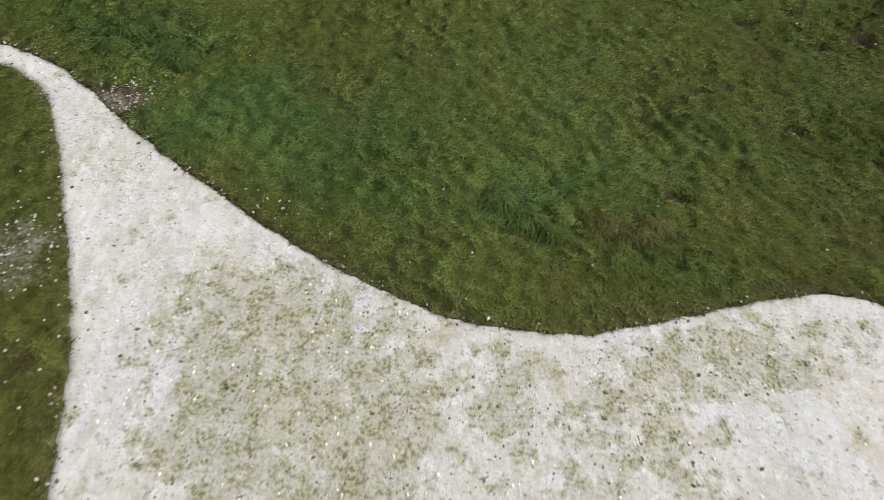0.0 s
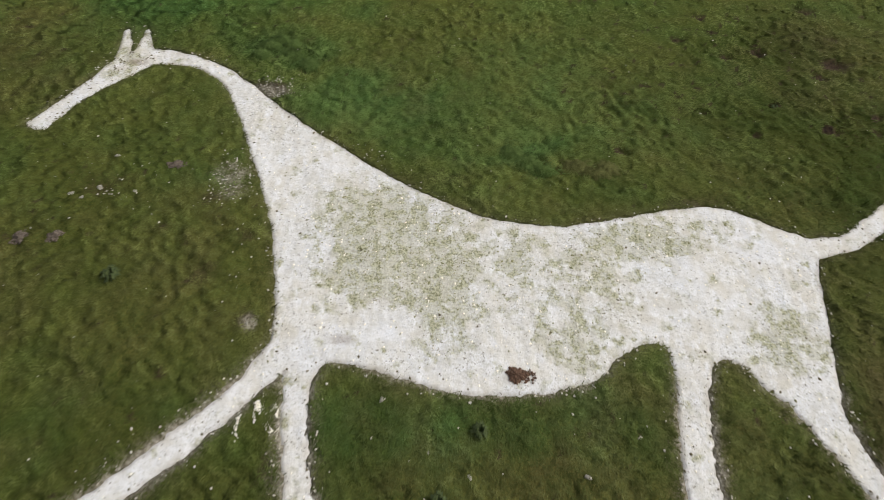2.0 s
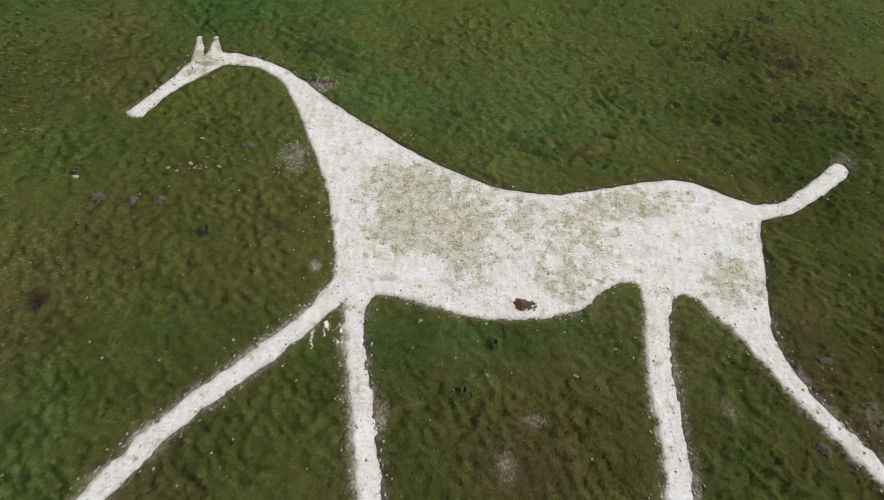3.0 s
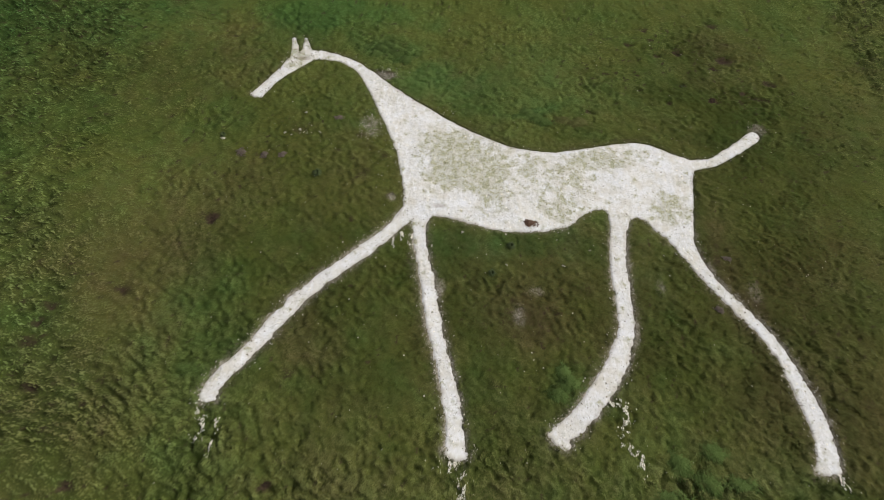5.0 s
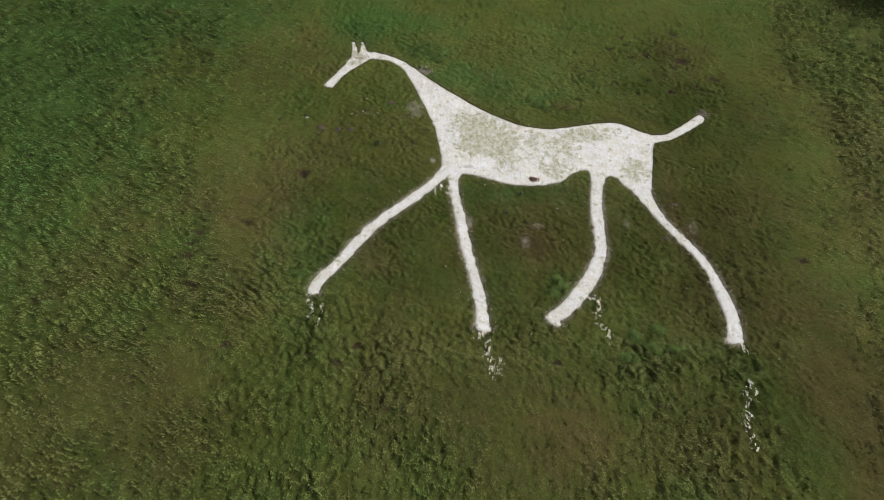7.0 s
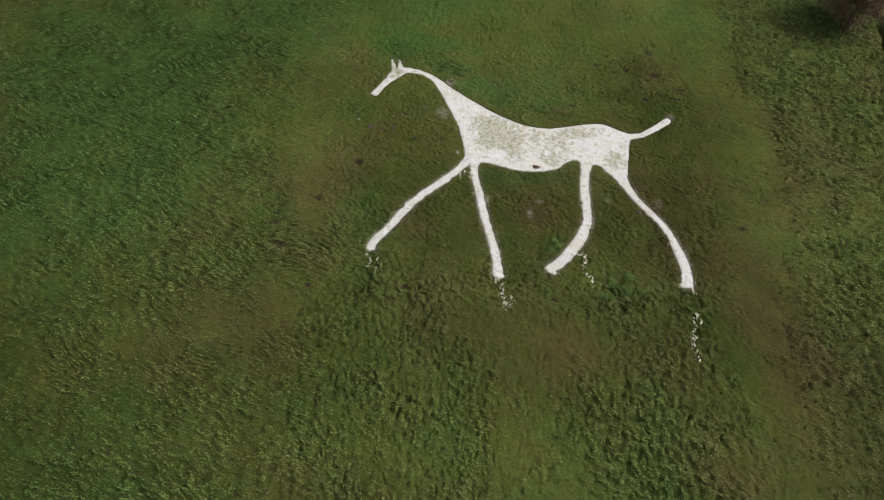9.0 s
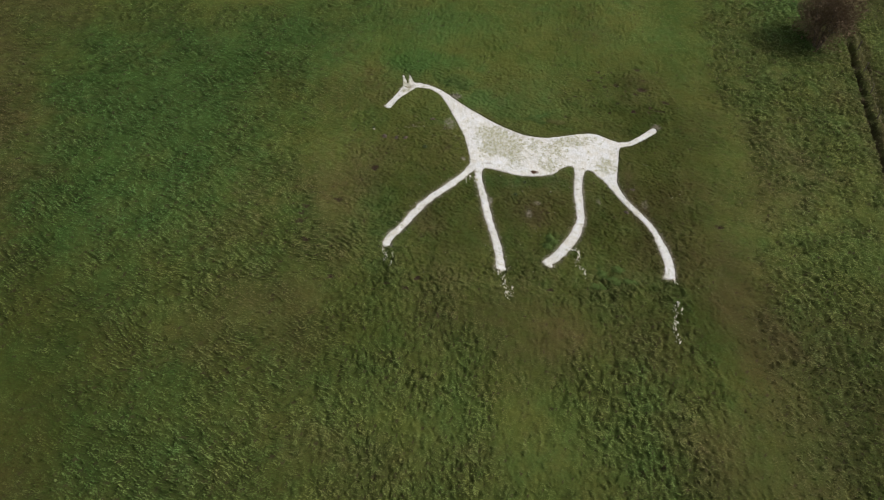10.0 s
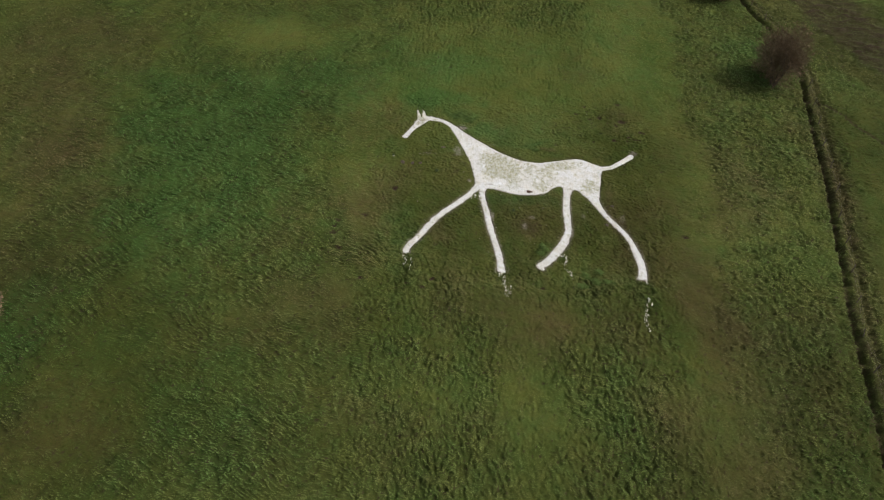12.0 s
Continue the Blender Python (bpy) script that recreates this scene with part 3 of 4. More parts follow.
WIRE = plain("rusty_wire", (0.12, 0.1, 0.09), (0.25, 0.22, 0.2), 0.1, 0.5, 0.0)


# ---- mesh helpers ----
def mesh_from(name, verts, faces, mat, smooth=False, cover_values=None, lie=None, extra=None):
    """One mesh from arrays; cover_values: three or four shares a vertex; lie: the way the sward faces there; extra: plain values a vertex, by name."""
    me = bpy.data.meshes.new(name)
    verts, faces = np.asarray(verts, np.float32), np.asarray(faces, np.int32)
    k = faces.shape[1]
    me.vertices.add(len(verts))
    me.vertices.foreach_set("co", verts.ravel())
    me.loops.add(faces.size)
    me.loops.foreach_set("vertex_index", faces.ravel())
    me.polygons.add(len(faces))
    me.polygons.foreach_set("loop_start", np.arange(0, faces.size, k, dtype=np.int32))
    me.polygons.foreach_set("use_smooth", np.full(len(faces), smooth))
    if cover_values is not None:
        layer = me.attributes.new("cover", "FLOAT_COLOR", "POINT")
        if cover_values.shape[1] == 3:
            cover_values = np.column_stack([cover_values, np.zeros(len(verts))])
        layer.data.foreach_set("color", cover_values.astype(np.float32).ravel())
    if lie is not None:
        me.attributes.new("lie", "FLOAT_VECTOR", "POINT").data.foreach_set("vector", lie.astype(np.float32).ravel())
    for key, values in (extra or {}).items():
        me.attributes.new(key, "FLOAT", "POINT").data.foreach_set("value", values.astype(np.float32))
    me.update(calc_edges=True)
    me.materials.append(mat)
    return me


def part(name, me, parent, label=""):
    ob = new(name, me)
    ob.parent = parent
    return tagged(ob, label)


def axis_steps(spans):
    """Grid lines: spans of (from, to, spacing)."""
    rows = [np.linspace(a, b, max(2, int(round((b - a) / s)) + 1))[:-1] for a, b, s in spans]
    return np.concatenate(rows + [np.array([spans[-1][1]])])


# ---- the hillside: one sheet out to the horizon, level on top and in the valley ----
def hill_profile(s):
    """World y and z along the slope, and the slope's angle, for distances s up the hill."""
    fine = np.linspace(-2600, 2600, 26001)
    angle = radians(20) * (1 - step(48, 120, fine)) * step(-190, -55, fine)
    py = np.concatenate([[0], np.cumsum(np.cos(angle[:-1]) * np.diff(fine))])
    pz = np.concatenate([[0], np.cumsum(np.sin(angle[:-1]) * np.diff(fine))])
    py, pz = py - np.interp(0, fine, py), pz - np.interp(0, fine, pz)
    return np.interp(s, fine, py), np.interp(s, fine, pz), np.interp(s, fine, angle)


def build_ground():
    gx = axis_steps([(-2500, -600, 240), (-600, -120, 40), (-120, -50, 5), (-50, -30, 0.25), (-30, -11.5, 0.15), (-11.5, 9.5, 0.075), (9.5, 26, 0.14), (26, 40, 0.24),
                     (40, 120, 5), (120, 600, 40), (600, 2500, 240)])
    gy = axis_steps([(-2500, -600, 240), (-600, -120, 40), (-120, -32, 4), (-32, -24, 0.3), (-24, -8.5, 0.13), (-8.5, 9.5, 0.075), (9.5, 31, 0.16), (31, 60, 2),
                     (60, 120, 6), (120, 600, 40), (600, 2500, 240)])
    x, y = (a.ravel() for a in np.meshgrid(gx, gy))
    lush, dry, bare, rough = cover(x, y)
    h = ground_height(x, y, rough)
    far = np.maximum(step(30, 48, np.abs(x + 5)), np.maximum(step(-24, -32, y), step(30, 34, y)))
    lush, dry, h = lush + far * (0.3 - lush), dry + far * (0.2 - dry), h * (1 - far)
    bare = bare * (1 - step(34, 48, np.abs(x)))
    wy, wz, angle = hill_profile(y)
    wy, wz = wy - h * np.sin(angle), wz + h * np.cos(angle)
    c, s = math.cos(radians(20)), math.sin(radians(20))
    local = np.column_stack([x, wy * c + wz * s, wz * c - wy * s])
    nx, ny = len(gx), len(gy)
    i = (np.arange(ny - 1)[:, None] * nx + np.arange(nx - 1)[None]).ravel()
    me = mesh_from("ground", local, np.column_stack([i, i + 1, i + nx + 1, i + nx]), TURF, True, np.column_stack([lush, dry, bare, dusty(x, y)]), extra={"rough": rough * (1 - far), "darkened": darkened_sward(x, y)})
    ob = new("ground", me)
    ob.matrix_world = HILL
    return tagged(ob, "rough green and olive turf on a chalk hillside", "ground", kind="structure")


build_ground()


# ---- the chalk figure, sunk a little below the turf ----
MOSS = [(-2.6, 3.0, 0.85, 0.8, 0.85), (-1.7, 2.4, 1.1, 1.0, 0.8), (-2.7, 1.7, 0.7, 0.5, 0.8), (-1.2, 1.0, 0.5, 0.7, 0.6), (0.2, 2.4, 0.4, 0.5, 0.45), (2.4, 2.75, 0.9, 0.4, 0.6),
        (1.5, 2.3, 0.8, 0.5, 0.45), (4.5, 0.8, 0.6, 0.55, 0.8), (0.95, 0.55, 0.6, 0.5, 0.6), (1.35, 1.4, 0.8, 0.7, 0.4), (-8.2, 6.9, 0.5, 0.45, 0.6), (-8.3, 7.6, 0.3, 0.5, 0.45),
        (-7.9, 7.7, 0.2, 0.4, 0.4), (-0.3, 1.8, 0.9, 0.9, 0.35), (3.2, 2.9, 1.2, 0.4, 0.35)]
STAIN = [(-2.75, 0.55, 0.2, 0.08, 0.5), (-7.85, 6.95, 0.22, 0.1, 0.6), (0.0, 0.02, 0.2, 0.12, 0.4)]


def chalk_height(x, y):
    return 0.012 * ripple(x, y, 0.9, 51, 2) + 0.005 * ripple(x * 2.0, y * 0.6, 0.25, 52) + 0.004 * ripple(x, y, 0.1, 53)


def build_figure():
    px, py = MAP_STEP * np.arange(MAP_NX) + MAP_X, MAP_STEP * np.arange(MAP_NY) + MAP_Y
    x, y = (a.ravel() for a in np.meshgrid(px, py))
    keep = (FIGURE.ravel() < 0.12).reshape(MAP_NY, MAP_NX)
    cell = keep[:-1, :-1] & keep[1:, :-1] & keep[:-1, 1:] & keep[1:, 1:]
    j, i = np.nonzero(cell)
    a = j * MAP_NX + i
    faces = np.column_stack([a, a + 1, a + MAP_NX + 1, a + MAP_NX])
    used, back = np.unique(faces, return_inverse=True)
    x, y = x[used], y[used]
    d = outside(x, y)
    z = chalk_height(x, y) - 0.06 * step(-0.02, 0.08, d)
    moss = np.clip(spots(x + 0.15 * ripple(x, y, 0.4, 54, 2), y + 0.15 * ripple(x, y, 0.4, 55, 2), MOSS) + 0.12 * ripple(x, y, 0.8, 56, 2), 0, 1)
    rim = 0.35 * step(-0.09, 0.0, d) * (0.6 + 0.6 * ripple(x, y, 0.15, 57, 2))
    stain = np.clip(spots(x, y, STAIN) + np.clip(rim, 0, 1), 0, 1)
    me = mesh_from("chalk_figure", np.column_stack([x, y, z]), back.reshape(faces.shape), CHALK, True, np.column_stack([moss, stain, moss * 0]))
    ob = new("chalk_figure", me)
    ob.matrix_world = HILL
    return tagged(ob, "white chalk hill figure of a horse cut into green turf", "hill figure")


build_figure()


# ---- grass ----
def blades(name, x, y, shares, length, width, lean, scatter, mixed, rng, label):
    """Blades, or far off tufts of a few blades, lying over along the relief, a triangle each."""
    lush, dry, rough = shares
    n = len(x)
    z = ground_height(x, y, rough)
    # most lie over downhill to the right
    comb = combed(x, y)
    turn = -0.6 + 0.2 * comb + rng.normal(0, scatter, n) * (1 - 0.72 * comb) + 0.5 * ripple(x, y, 2.5, 33) * (1 - 0.6 * comb)
    length = length * (1 + 0.25 * comb)
    dx, dy = np.cos(turn), np.sin(turn)
    run = lean * length
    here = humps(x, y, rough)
    fall = np.clip((humps(x + dx * 0.05, y + dy * 0.05, rough) - here) / 0.05, -1.2, 1.0)
    tilt = np.clip((humps(x - dy * 0.05, y + dx * 0.05, rough) - here) / 0.05, -1.0, 1.0)
    side = np.column_stack([-dy, dx, tilt + rng.normal(0, 0.25, n)]) * width[:, None] * 0.5
    rise = length * np.sqrt(np.clip(1 - lean * lean, 0.02, 1))
    root = np.column_stack([x, y, z - 0.005])
    tip = root + np.column_stack([dx * run, dy * run, fall * run + rise])
    verts = np.stack([root - side, root + side, tip], 1).reshape(-1, 3)
    # a blade takes the light as the sward round it does
    lie = np.column_stack([-1.45 * (fall * dx - tilt * dy), -1.45 * (fall * dy + tilt * dx), np.ones(n)]) + rng.normal(0, 0.11, (n, 3))
    lie /= np.linalg.norm(lie, axis=1)[:, None]
    u, v = 0.82 * x - 0.57 * y, 0.57 * x + 0.82 * y
    p, q = streak(x, y)
    # lighter patches: bright growth, plus brightness painted in over the self-shaded tussocks
    lightened = np.clip(spots(x, y, [(-12, -4, 5, 6, 0.3), (-6, 16, 9, 7, 0.45), (26.5, 18, 2.0, 4, 0.8), (18.5, 12, 4.5, 10, 0.9), (16.5, -3, 3.5, 7, 0.6), (28, 13, 2.5, 6, 0.6), (0.3, 7.0, 6.0, 3.2, 1.0), (-4.2, 7.4, 2.2, 1.3, 0.6), (-3, 9, 4, 2, 0.4), (-21.5, 16.8, 6, 2.6, 0.9), (9.5, 19, 3.4, 8, 1.0), (-14, 21, 5, 3, 0.6), (9, 8, 3, 3, 0.5), (-20, 2, 9, 12, 0.35)]), 0, 1)
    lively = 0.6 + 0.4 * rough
    # hollows darkened and crests lightened by height: relief shading put into the tone
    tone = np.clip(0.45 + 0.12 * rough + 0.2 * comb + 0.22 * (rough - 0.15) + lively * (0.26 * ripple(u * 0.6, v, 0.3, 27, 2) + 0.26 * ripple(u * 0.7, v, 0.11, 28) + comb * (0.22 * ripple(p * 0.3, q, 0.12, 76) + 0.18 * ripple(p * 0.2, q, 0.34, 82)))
                   + 0.34 * lightened - 0.6 * darkened_sward(x, y) + (0.05 + 0.12 * rough) * (1 - 0.4 * comb) * (lattice(np.floor(u / 0.15 + 0.3 * v).astype(int), np.floor(v / 0.09).astype(int), 77) - 0.5) + (2.0 + 1.2 * (1 - rough)) * np.maximum(here, 0) + (1.8 + 6.3 * rough) * np.minimum(here, 0)
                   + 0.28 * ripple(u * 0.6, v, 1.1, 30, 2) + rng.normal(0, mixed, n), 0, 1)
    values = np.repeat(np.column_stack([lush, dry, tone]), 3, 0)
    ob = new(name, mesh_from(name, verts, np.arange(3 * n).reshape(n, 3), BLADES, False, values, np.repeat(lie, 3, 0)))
    ob.matrix_world = HILL
    return tagged(ob, label, "grass", kind="stuff")


def cropped(x, y):
    """Share of the short sward, 1 round the figure, fading outwards in an uneven belt."""
    wx, wy = x + 1.6 * ripple(x, y, 3.0, 35, 2), y + 1.6 * ripple(x, y, 3.0, 36, 2)
    return (1 - step(7.0, 12.0, np.abs(wx + 0.8))) * (1 - step(6.0, 11.0, np.abs(wy)))


def sow(rng, n, x0, x1, y0, y1):
    return rng.uniform(x0, x1, n), rng.uniform(y0, y1, n)


def short_turf():
    rng = np.random.default_rng(3)
    x, y = sow(rng, 1500000, -16.0, 14.0, -13.0, 13.0)
    chosen = rng.uniform(0, 1, len(x)) < cropped(x, y)
    x, y = x[chosen], y[chosen]
    d, (lush, dry, bare, rough) = outside(x, y), cover(x, y)
    keep = (d > 0.0) & (rng.uniform(0, 1, len(x)) > np.maximum(step(0.15, 0.75, bare) * 0.97, step(0.12, 0.55, dusty(x, y)) * 0.97))
    x, y, rough, lush, dry = x[keep], y[keep], rough[keep], lush[keep], dry[keep]
    n = len(x)
    length = rng.uniform(0.05, 0.11, n) * (0.75 + 0.9 * rough + 0.4 * lush)
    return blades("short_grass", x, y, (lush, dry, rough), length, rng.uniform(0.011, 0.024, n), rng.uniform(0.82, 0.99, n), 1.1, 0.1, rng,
                  "short cropped green and olive downland grass round the chalk")


def rough_grass():
    rng = np.random.default_rng(4)
    x, y = sow(rng, 1600000, -48, 38, -24, 30.5)
    # the sheet that the flight overlooks widens uphill
    wide = (x > -30 - 0.42 * (y + 22)) & (x < 19.5 + 0.42 * (y + 22))
    x, y = x[wide], y[wide]
    far = rng.uniform(0, 1, len(x)) > cropped(x, y)
    x, y = x[far], y[far]
    lush, dry, bare, rough = cover(x, y)
    t = tussock(x, y)
    pits = np.clip((0.36 - t) * 2.2, 0, 0.6) * np.clip(0.25 + rough, 0, 1)
    keep = rng.uniform(0, 1, len(x)) > np.maximum(bare * 0.93, pits)
    x, y, rough, t, lush, dry = x[keep], y[keep], rough[keep], t[keep], lush[keep], dry[keep]
    n = len(x)
    length = rng.uniform(0.07, 0.125, n) * (0.7 + 0.6 * rough * np.clip(t, 0.3, 1.2))
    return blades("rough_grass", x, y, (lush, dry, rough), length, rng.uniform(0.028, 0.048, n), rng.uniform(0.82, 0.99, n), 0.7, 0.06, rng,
                  "rough tussocky olive green grass blown over downhill")


def far_grass():
    """Coarser tufts over the rest of the slope."""
    rng = np.random.default_rng(5)
    x, y = rng.normal(-5, 34, 200000), rng.normal(2, 30, 200000)
    out = ~((x > -30 - 0.42 * (y + 22)) & (x < 19.5 + 0.42 * (y + 22)) & (y > -24) & (y < 30.5)) & (y > -54) & (y < 46)
    x, y = x[out], y[out]
    lush, dry, bare, rough = cover(x, y)
    n = len(x)
    return blades("far_grass", x, y, (lush * 0 + 0.3, dry * 0 + 0.2, rough * 0.5), rng.uniform(0.14, 0.28, n), rng.uniform(0.09, 0.17, n), rng.uniform(0.82, 0.99, n), 0.7, 0.1, rng,
                  "coarse olive green grass over the wider slope")


short_turf()
rough_grass()
far_grass()


# ---- stones, weeds and litter ----
def lumps(name, x, y, z, size, mat, rng, flat=0.6):
    """Small broken lumps, eight faces each."""
    n = len(x)
    ring = rng.uniform(0.6, 1.25, (n, 6))
    turn = rng.uniform(0, 2 * np.pi, n)
    dirs = np.array([(1, 0, 0), (0, 1, 0), (-1, 0, 0), (0, -1, 0), (0, 0, 1), (0, 0, -1)], float)
    v = dirs[None] * ring[:, :, None] * size[:, None, None]
    v[:, :, 2] *= flat
    c, s = np.cos(turn)[:, None], np.sin(turn)[:, None]
    v = np.stack([v[:, :, 0] * c * 1.3 - v[:, :, 1] * s, v[:, :, 0] * s * 1.3 + v[:, :, 1] * c, v[:, :, 2]], 2)
    v = v + np.column_stack([x, y, z])[:, None]
    f = np.array([(0, 1, 4), (1, 2, 4), (2, 3, 4), (3, 0, 4), (1, 0, 5), (2, 1, 5), (3, 2, 5), (0, 3, 5)])
    faces = (f[None] + 6 * np.arange(n)[:, None, None]).reshape(-1, 3)
    ob = new(name, mesh_from(name, v.reshape(-1, 3), faces, mat))
    ob.matrix_world = HILL
    return ob


def on_turf(x, y):
    return ground_height(x, y, cover(x, y)[3])


def spilled_chalk(points, count, spread, seed, coarse=1.0):
    """Chalk washed downhill out of the figure in a thin broken trail."""
    rng = np.random.default_rng(seed)
    line = curve(points, 12)
    count = int(count * 8)
    k = rng.integers(0, len(line), count)
    x = line[k, 0] + rng.normal(0, spread * 0.8, count) * np.where(rng.uniform(0, 1, count) > 0.85, 2.2, 1.0)
    y = line[k, 1] + rng.normal(0, 0.06, count)
    keep = ripple(x * 1.6, y, 0.17, seed, 2) > 0.08
    x, y = x[keep], y[keep]
    size = coarse * (0.005 + 0.013 * rng.uniform(0, 1, len(x)) ** 2)
    ob = lumps("spilled_chalk", x, y, on_turf(x, y) + 0.035, size, RUBBLE, rng)
    return tagged(ob, "thin broken trail of white chalk rubble on grass", "rubble", "chalk trails", "stuff")


spilled_chalk([(-8.45, -5.75), (-8.55, -6.1), (-8.35, -6.4), (-8.4, -6.8)], 90, 0.06, 61)
spilled_chalk([(-8.05, -6.3), (-7.95, -6.6), (-8.1, -7.15)], 45, 0.03, 62)
spilled_chalk([(-2.15, -7.05), (-2.25, -7.3)], 50, 0.12, 63)
spilled_chalk([(-1.95, -7.45), (-1.98, -8.0), (-1.85, -8.3), (-1.9, -8.7)], 130, 0.07, 64)
spilled_chalk([(-1.6, -8.1), (-1.65, -8.75)], 40, 0.07, 65)
spilled_chalk([(1.75, -5.55), (2.1, -5.55), (2.2, -5.9), (2.0, -6.3)], 110, 0.08, 66)
spilled_chalk([(2.0, -6.6), (2.35, -6.8), (2.4, -7.25)], 70, 0.05, 67)
spilled_chalk([(7.2, -7.05), (7.28, -7.5)], 45, 0.06, 68)
spilled_chalk([(7.15, -8.55), (7.0, -8.9), (6.95, -9.5), (6.75, -10.1), (6.85, -10.9)], 260, 0.07, 69)
spilled_chalk([(7.3, -8.75), (7.35, -9.05)], 35, 0.04, 70)
spilled_chalk([(-3.85, -0.48), (-3.81, -0.8)], 150, 0.03, 71, 0.5)
spilled_chalk([(-3.57, -0.66), (-3.56, -0.98)], 150, 0.03, 72, 0.5)
spilled_chalk([(-4.1, -0.75), (-4.05, -1.05)], 9, 0.02, 72)


def flints():
    rng = np.random.default_rng(8)
    x, y = sow(rng, 5500, -9.0, 7.5, -7.0, 8.0)
    keep = outside(x, y) < -0.06
    x, y = x[keep], y[keep]
    ob = lumps("chalk_stones", x, y, chalk_height(x, y) + 0.004, 0.005 + 0.018 * rng.uniform(0, 1, len(x)) ** 2, RUBBLE, rng)
    return tagged(ob, "loose white chalk stones scattered over the figure", "stones", kind="stuff")


def stray_stones():
    rng = np.random.default_rng(9)
    cx = np.concatenate([rng.normal(-5.2, 0.2, 130), rng.normal(-7.4, 0.7, 45), rng.uniform(-10, 9, 520), rng.normal(-4.6, 0.25, 40), rng.normal(-4.85, 0.32, 200), rng.normal(-2.4, 0.25, 25), rng.normal(8.1, 0.3, 30)])
    cy = np.concatenate([rng.normal(3.75, 0.34, 130), rng.normal(3.5, 0.35, 45), rng.uniform(-8, 9, 520), rng.normal(2.6, 0.9, 40), rng.normal(6.25, 0.2, 200), rng.normal(4.4, 0.1, 25), rng.normal(4.4, 0.2, 30)])
    ex, ey = sow(rng, 60000, -9.8, 8.6, -7.6, 8.4)
    d = outside(ex, ey)
    crumbs = (d > 0.0) & (d < 0.3) & (rng.uniform(0, 1, len(ex)) < np.exp(-d / (0.05 + 0.06 * step(1.0, -1.2, ey))))
    keep = outside(cx, cy) > 0.08
    x, y = np.concatenate([cx[keep], ex[crumbs]]), np.concatenate([cy[keep], ey[crumbs]])
    ob = lumps("stray_stones", x, y, on_turf(x, y) + 0.025, 0.005 + 0.017 * rng.uniform(0, 1, len(x)) ** 2, PALE_STONE, rng)
    return tagged(ob, "stray pale chalk stones lying in the turf", "stones", kind="stuff")


def chalk_weeds():
    """Small dark weeds and moss tufts on the chalk, thickest where it is mossy."""
    rng = np.random.default_rng(10)
    x, y = sow(rng, 110000, -9.2, 8.0, -7.0, 8.0)
    moss = np.clip(spots(x, y, MOSS), 0, 1)
    d = outside(x, y)
    clump = ripple(x, y, 0.22, 58, 2)
    keep = (d < -0.05) & (rng.uniform(0, 1, len(x)) < 0.02 + 0.6 * moss * (clump > 0.16))
    x, y = x[keep], y[keep]
    ob = lumps("chalk_weeds", x, y, chalk_height(x, y) + 0.004, rng.uniform(0.005, 0.015, len(x)) * (1 + 1.0 * (rng.uniform(0, 1, len(x)) > 0.93)), WEED, rng, 0.45)
    return tagged(ob, "small dark weeds and moss tufts on the chalk", "weeds", kind="stuff")


def soil_crumbs():
    """Crumbs of dark soil and turf fallen on the chalk, thickest on the narrow legs and along the edges."""
    rng = np.random.default_rng(12)
    x, y = sow(rng, 150000, -9.4, 8.3, -7.0, 8.3)
    d = outside(x, y)
    narrow = np.maximum(step(0.6, -0.6, y), np.maximum(step(-6.6, -7.4, x), step(5.2, 5.8, x)))
    keep = (d < 0.0) & (rng.uniform(0, 1, len(x)) < (0.012 + 0.06 * narrow + 0.25 * np.exp(d / 0.05) + spots(x, y, [(-7.98, 7.08, 0.26, 0.16, 1.5), (-8.22, 6.7, 0.35, 0.35, 0.6), (-8.7, 5.9, 0.4, 0.5, 0.25)])) * np.clip(0.5 + 1.2 * ripple(x, y, 0.3, 73, 2), 0, 1))
    x, y = x[keep], y[keep]
    ob = lumps("soil_crumbs", x, y, chalk_height(x, y) + 0.004, 0.006 + 0.022 * rng.uniform(0, 1, len(x)) ** 3, TURF_CRUMB, rng, 0.5)
    return tagged(ob, "dark crumbs of soil and turf on white chalk", "crumbs", kind="stuff")


def withered_plant(cx, cy, seed):
    """A ragged heap of brown leaves."""
    rng = np.random.default_rng(seed)
    n = 420
    a, r = rng.uniform(0, 2 * np.pi, n), np.sqrt(rng.uniform(0, 1, n))
    edge = 1 + 0.16 * np.sin(3 * a + 1) + 0.14 * np.sin(7 * a) + 0.1 * np.sin(11 * a + 2)
    x, y = cx + 0.145 * r * edge * np.cos(a), cy + 0.12 * r * edge * np.sin(a)
    more = rng.uniform(0, 1, n) > 0.9
    x, y = np.where(more, cx + rng.uniform(0.08, 0.3, n), x), np.where(more, cy + rng.normal(-0.02, 0.05, n), y)
    z = 0.01 + 0.06 * np.clip(1 - r, 0, 1) * ~more
    ob = lumps("withered_plant", x, y, chalk_height(x, y) + z, rng.uniform(0.01, 0.028, n), DEAD, rng, 0.5)
    return tagged(ob, "dead reddish brown weed clump lying on white chalk", "plant")


flints()
stray_stones()
chalk_weeds()
soil_crumbs()
withered_plant(0.0, 0.05, 12)


def placed(ob, x, y, sink=0.0):
    """Stands a thing upright on the turf at a plan place."""
    z = float(on_turf(np.array([x]), np.array([y]))[0])
    ob.location = HILL @ Vector((x, y, z - sink))
    return ob


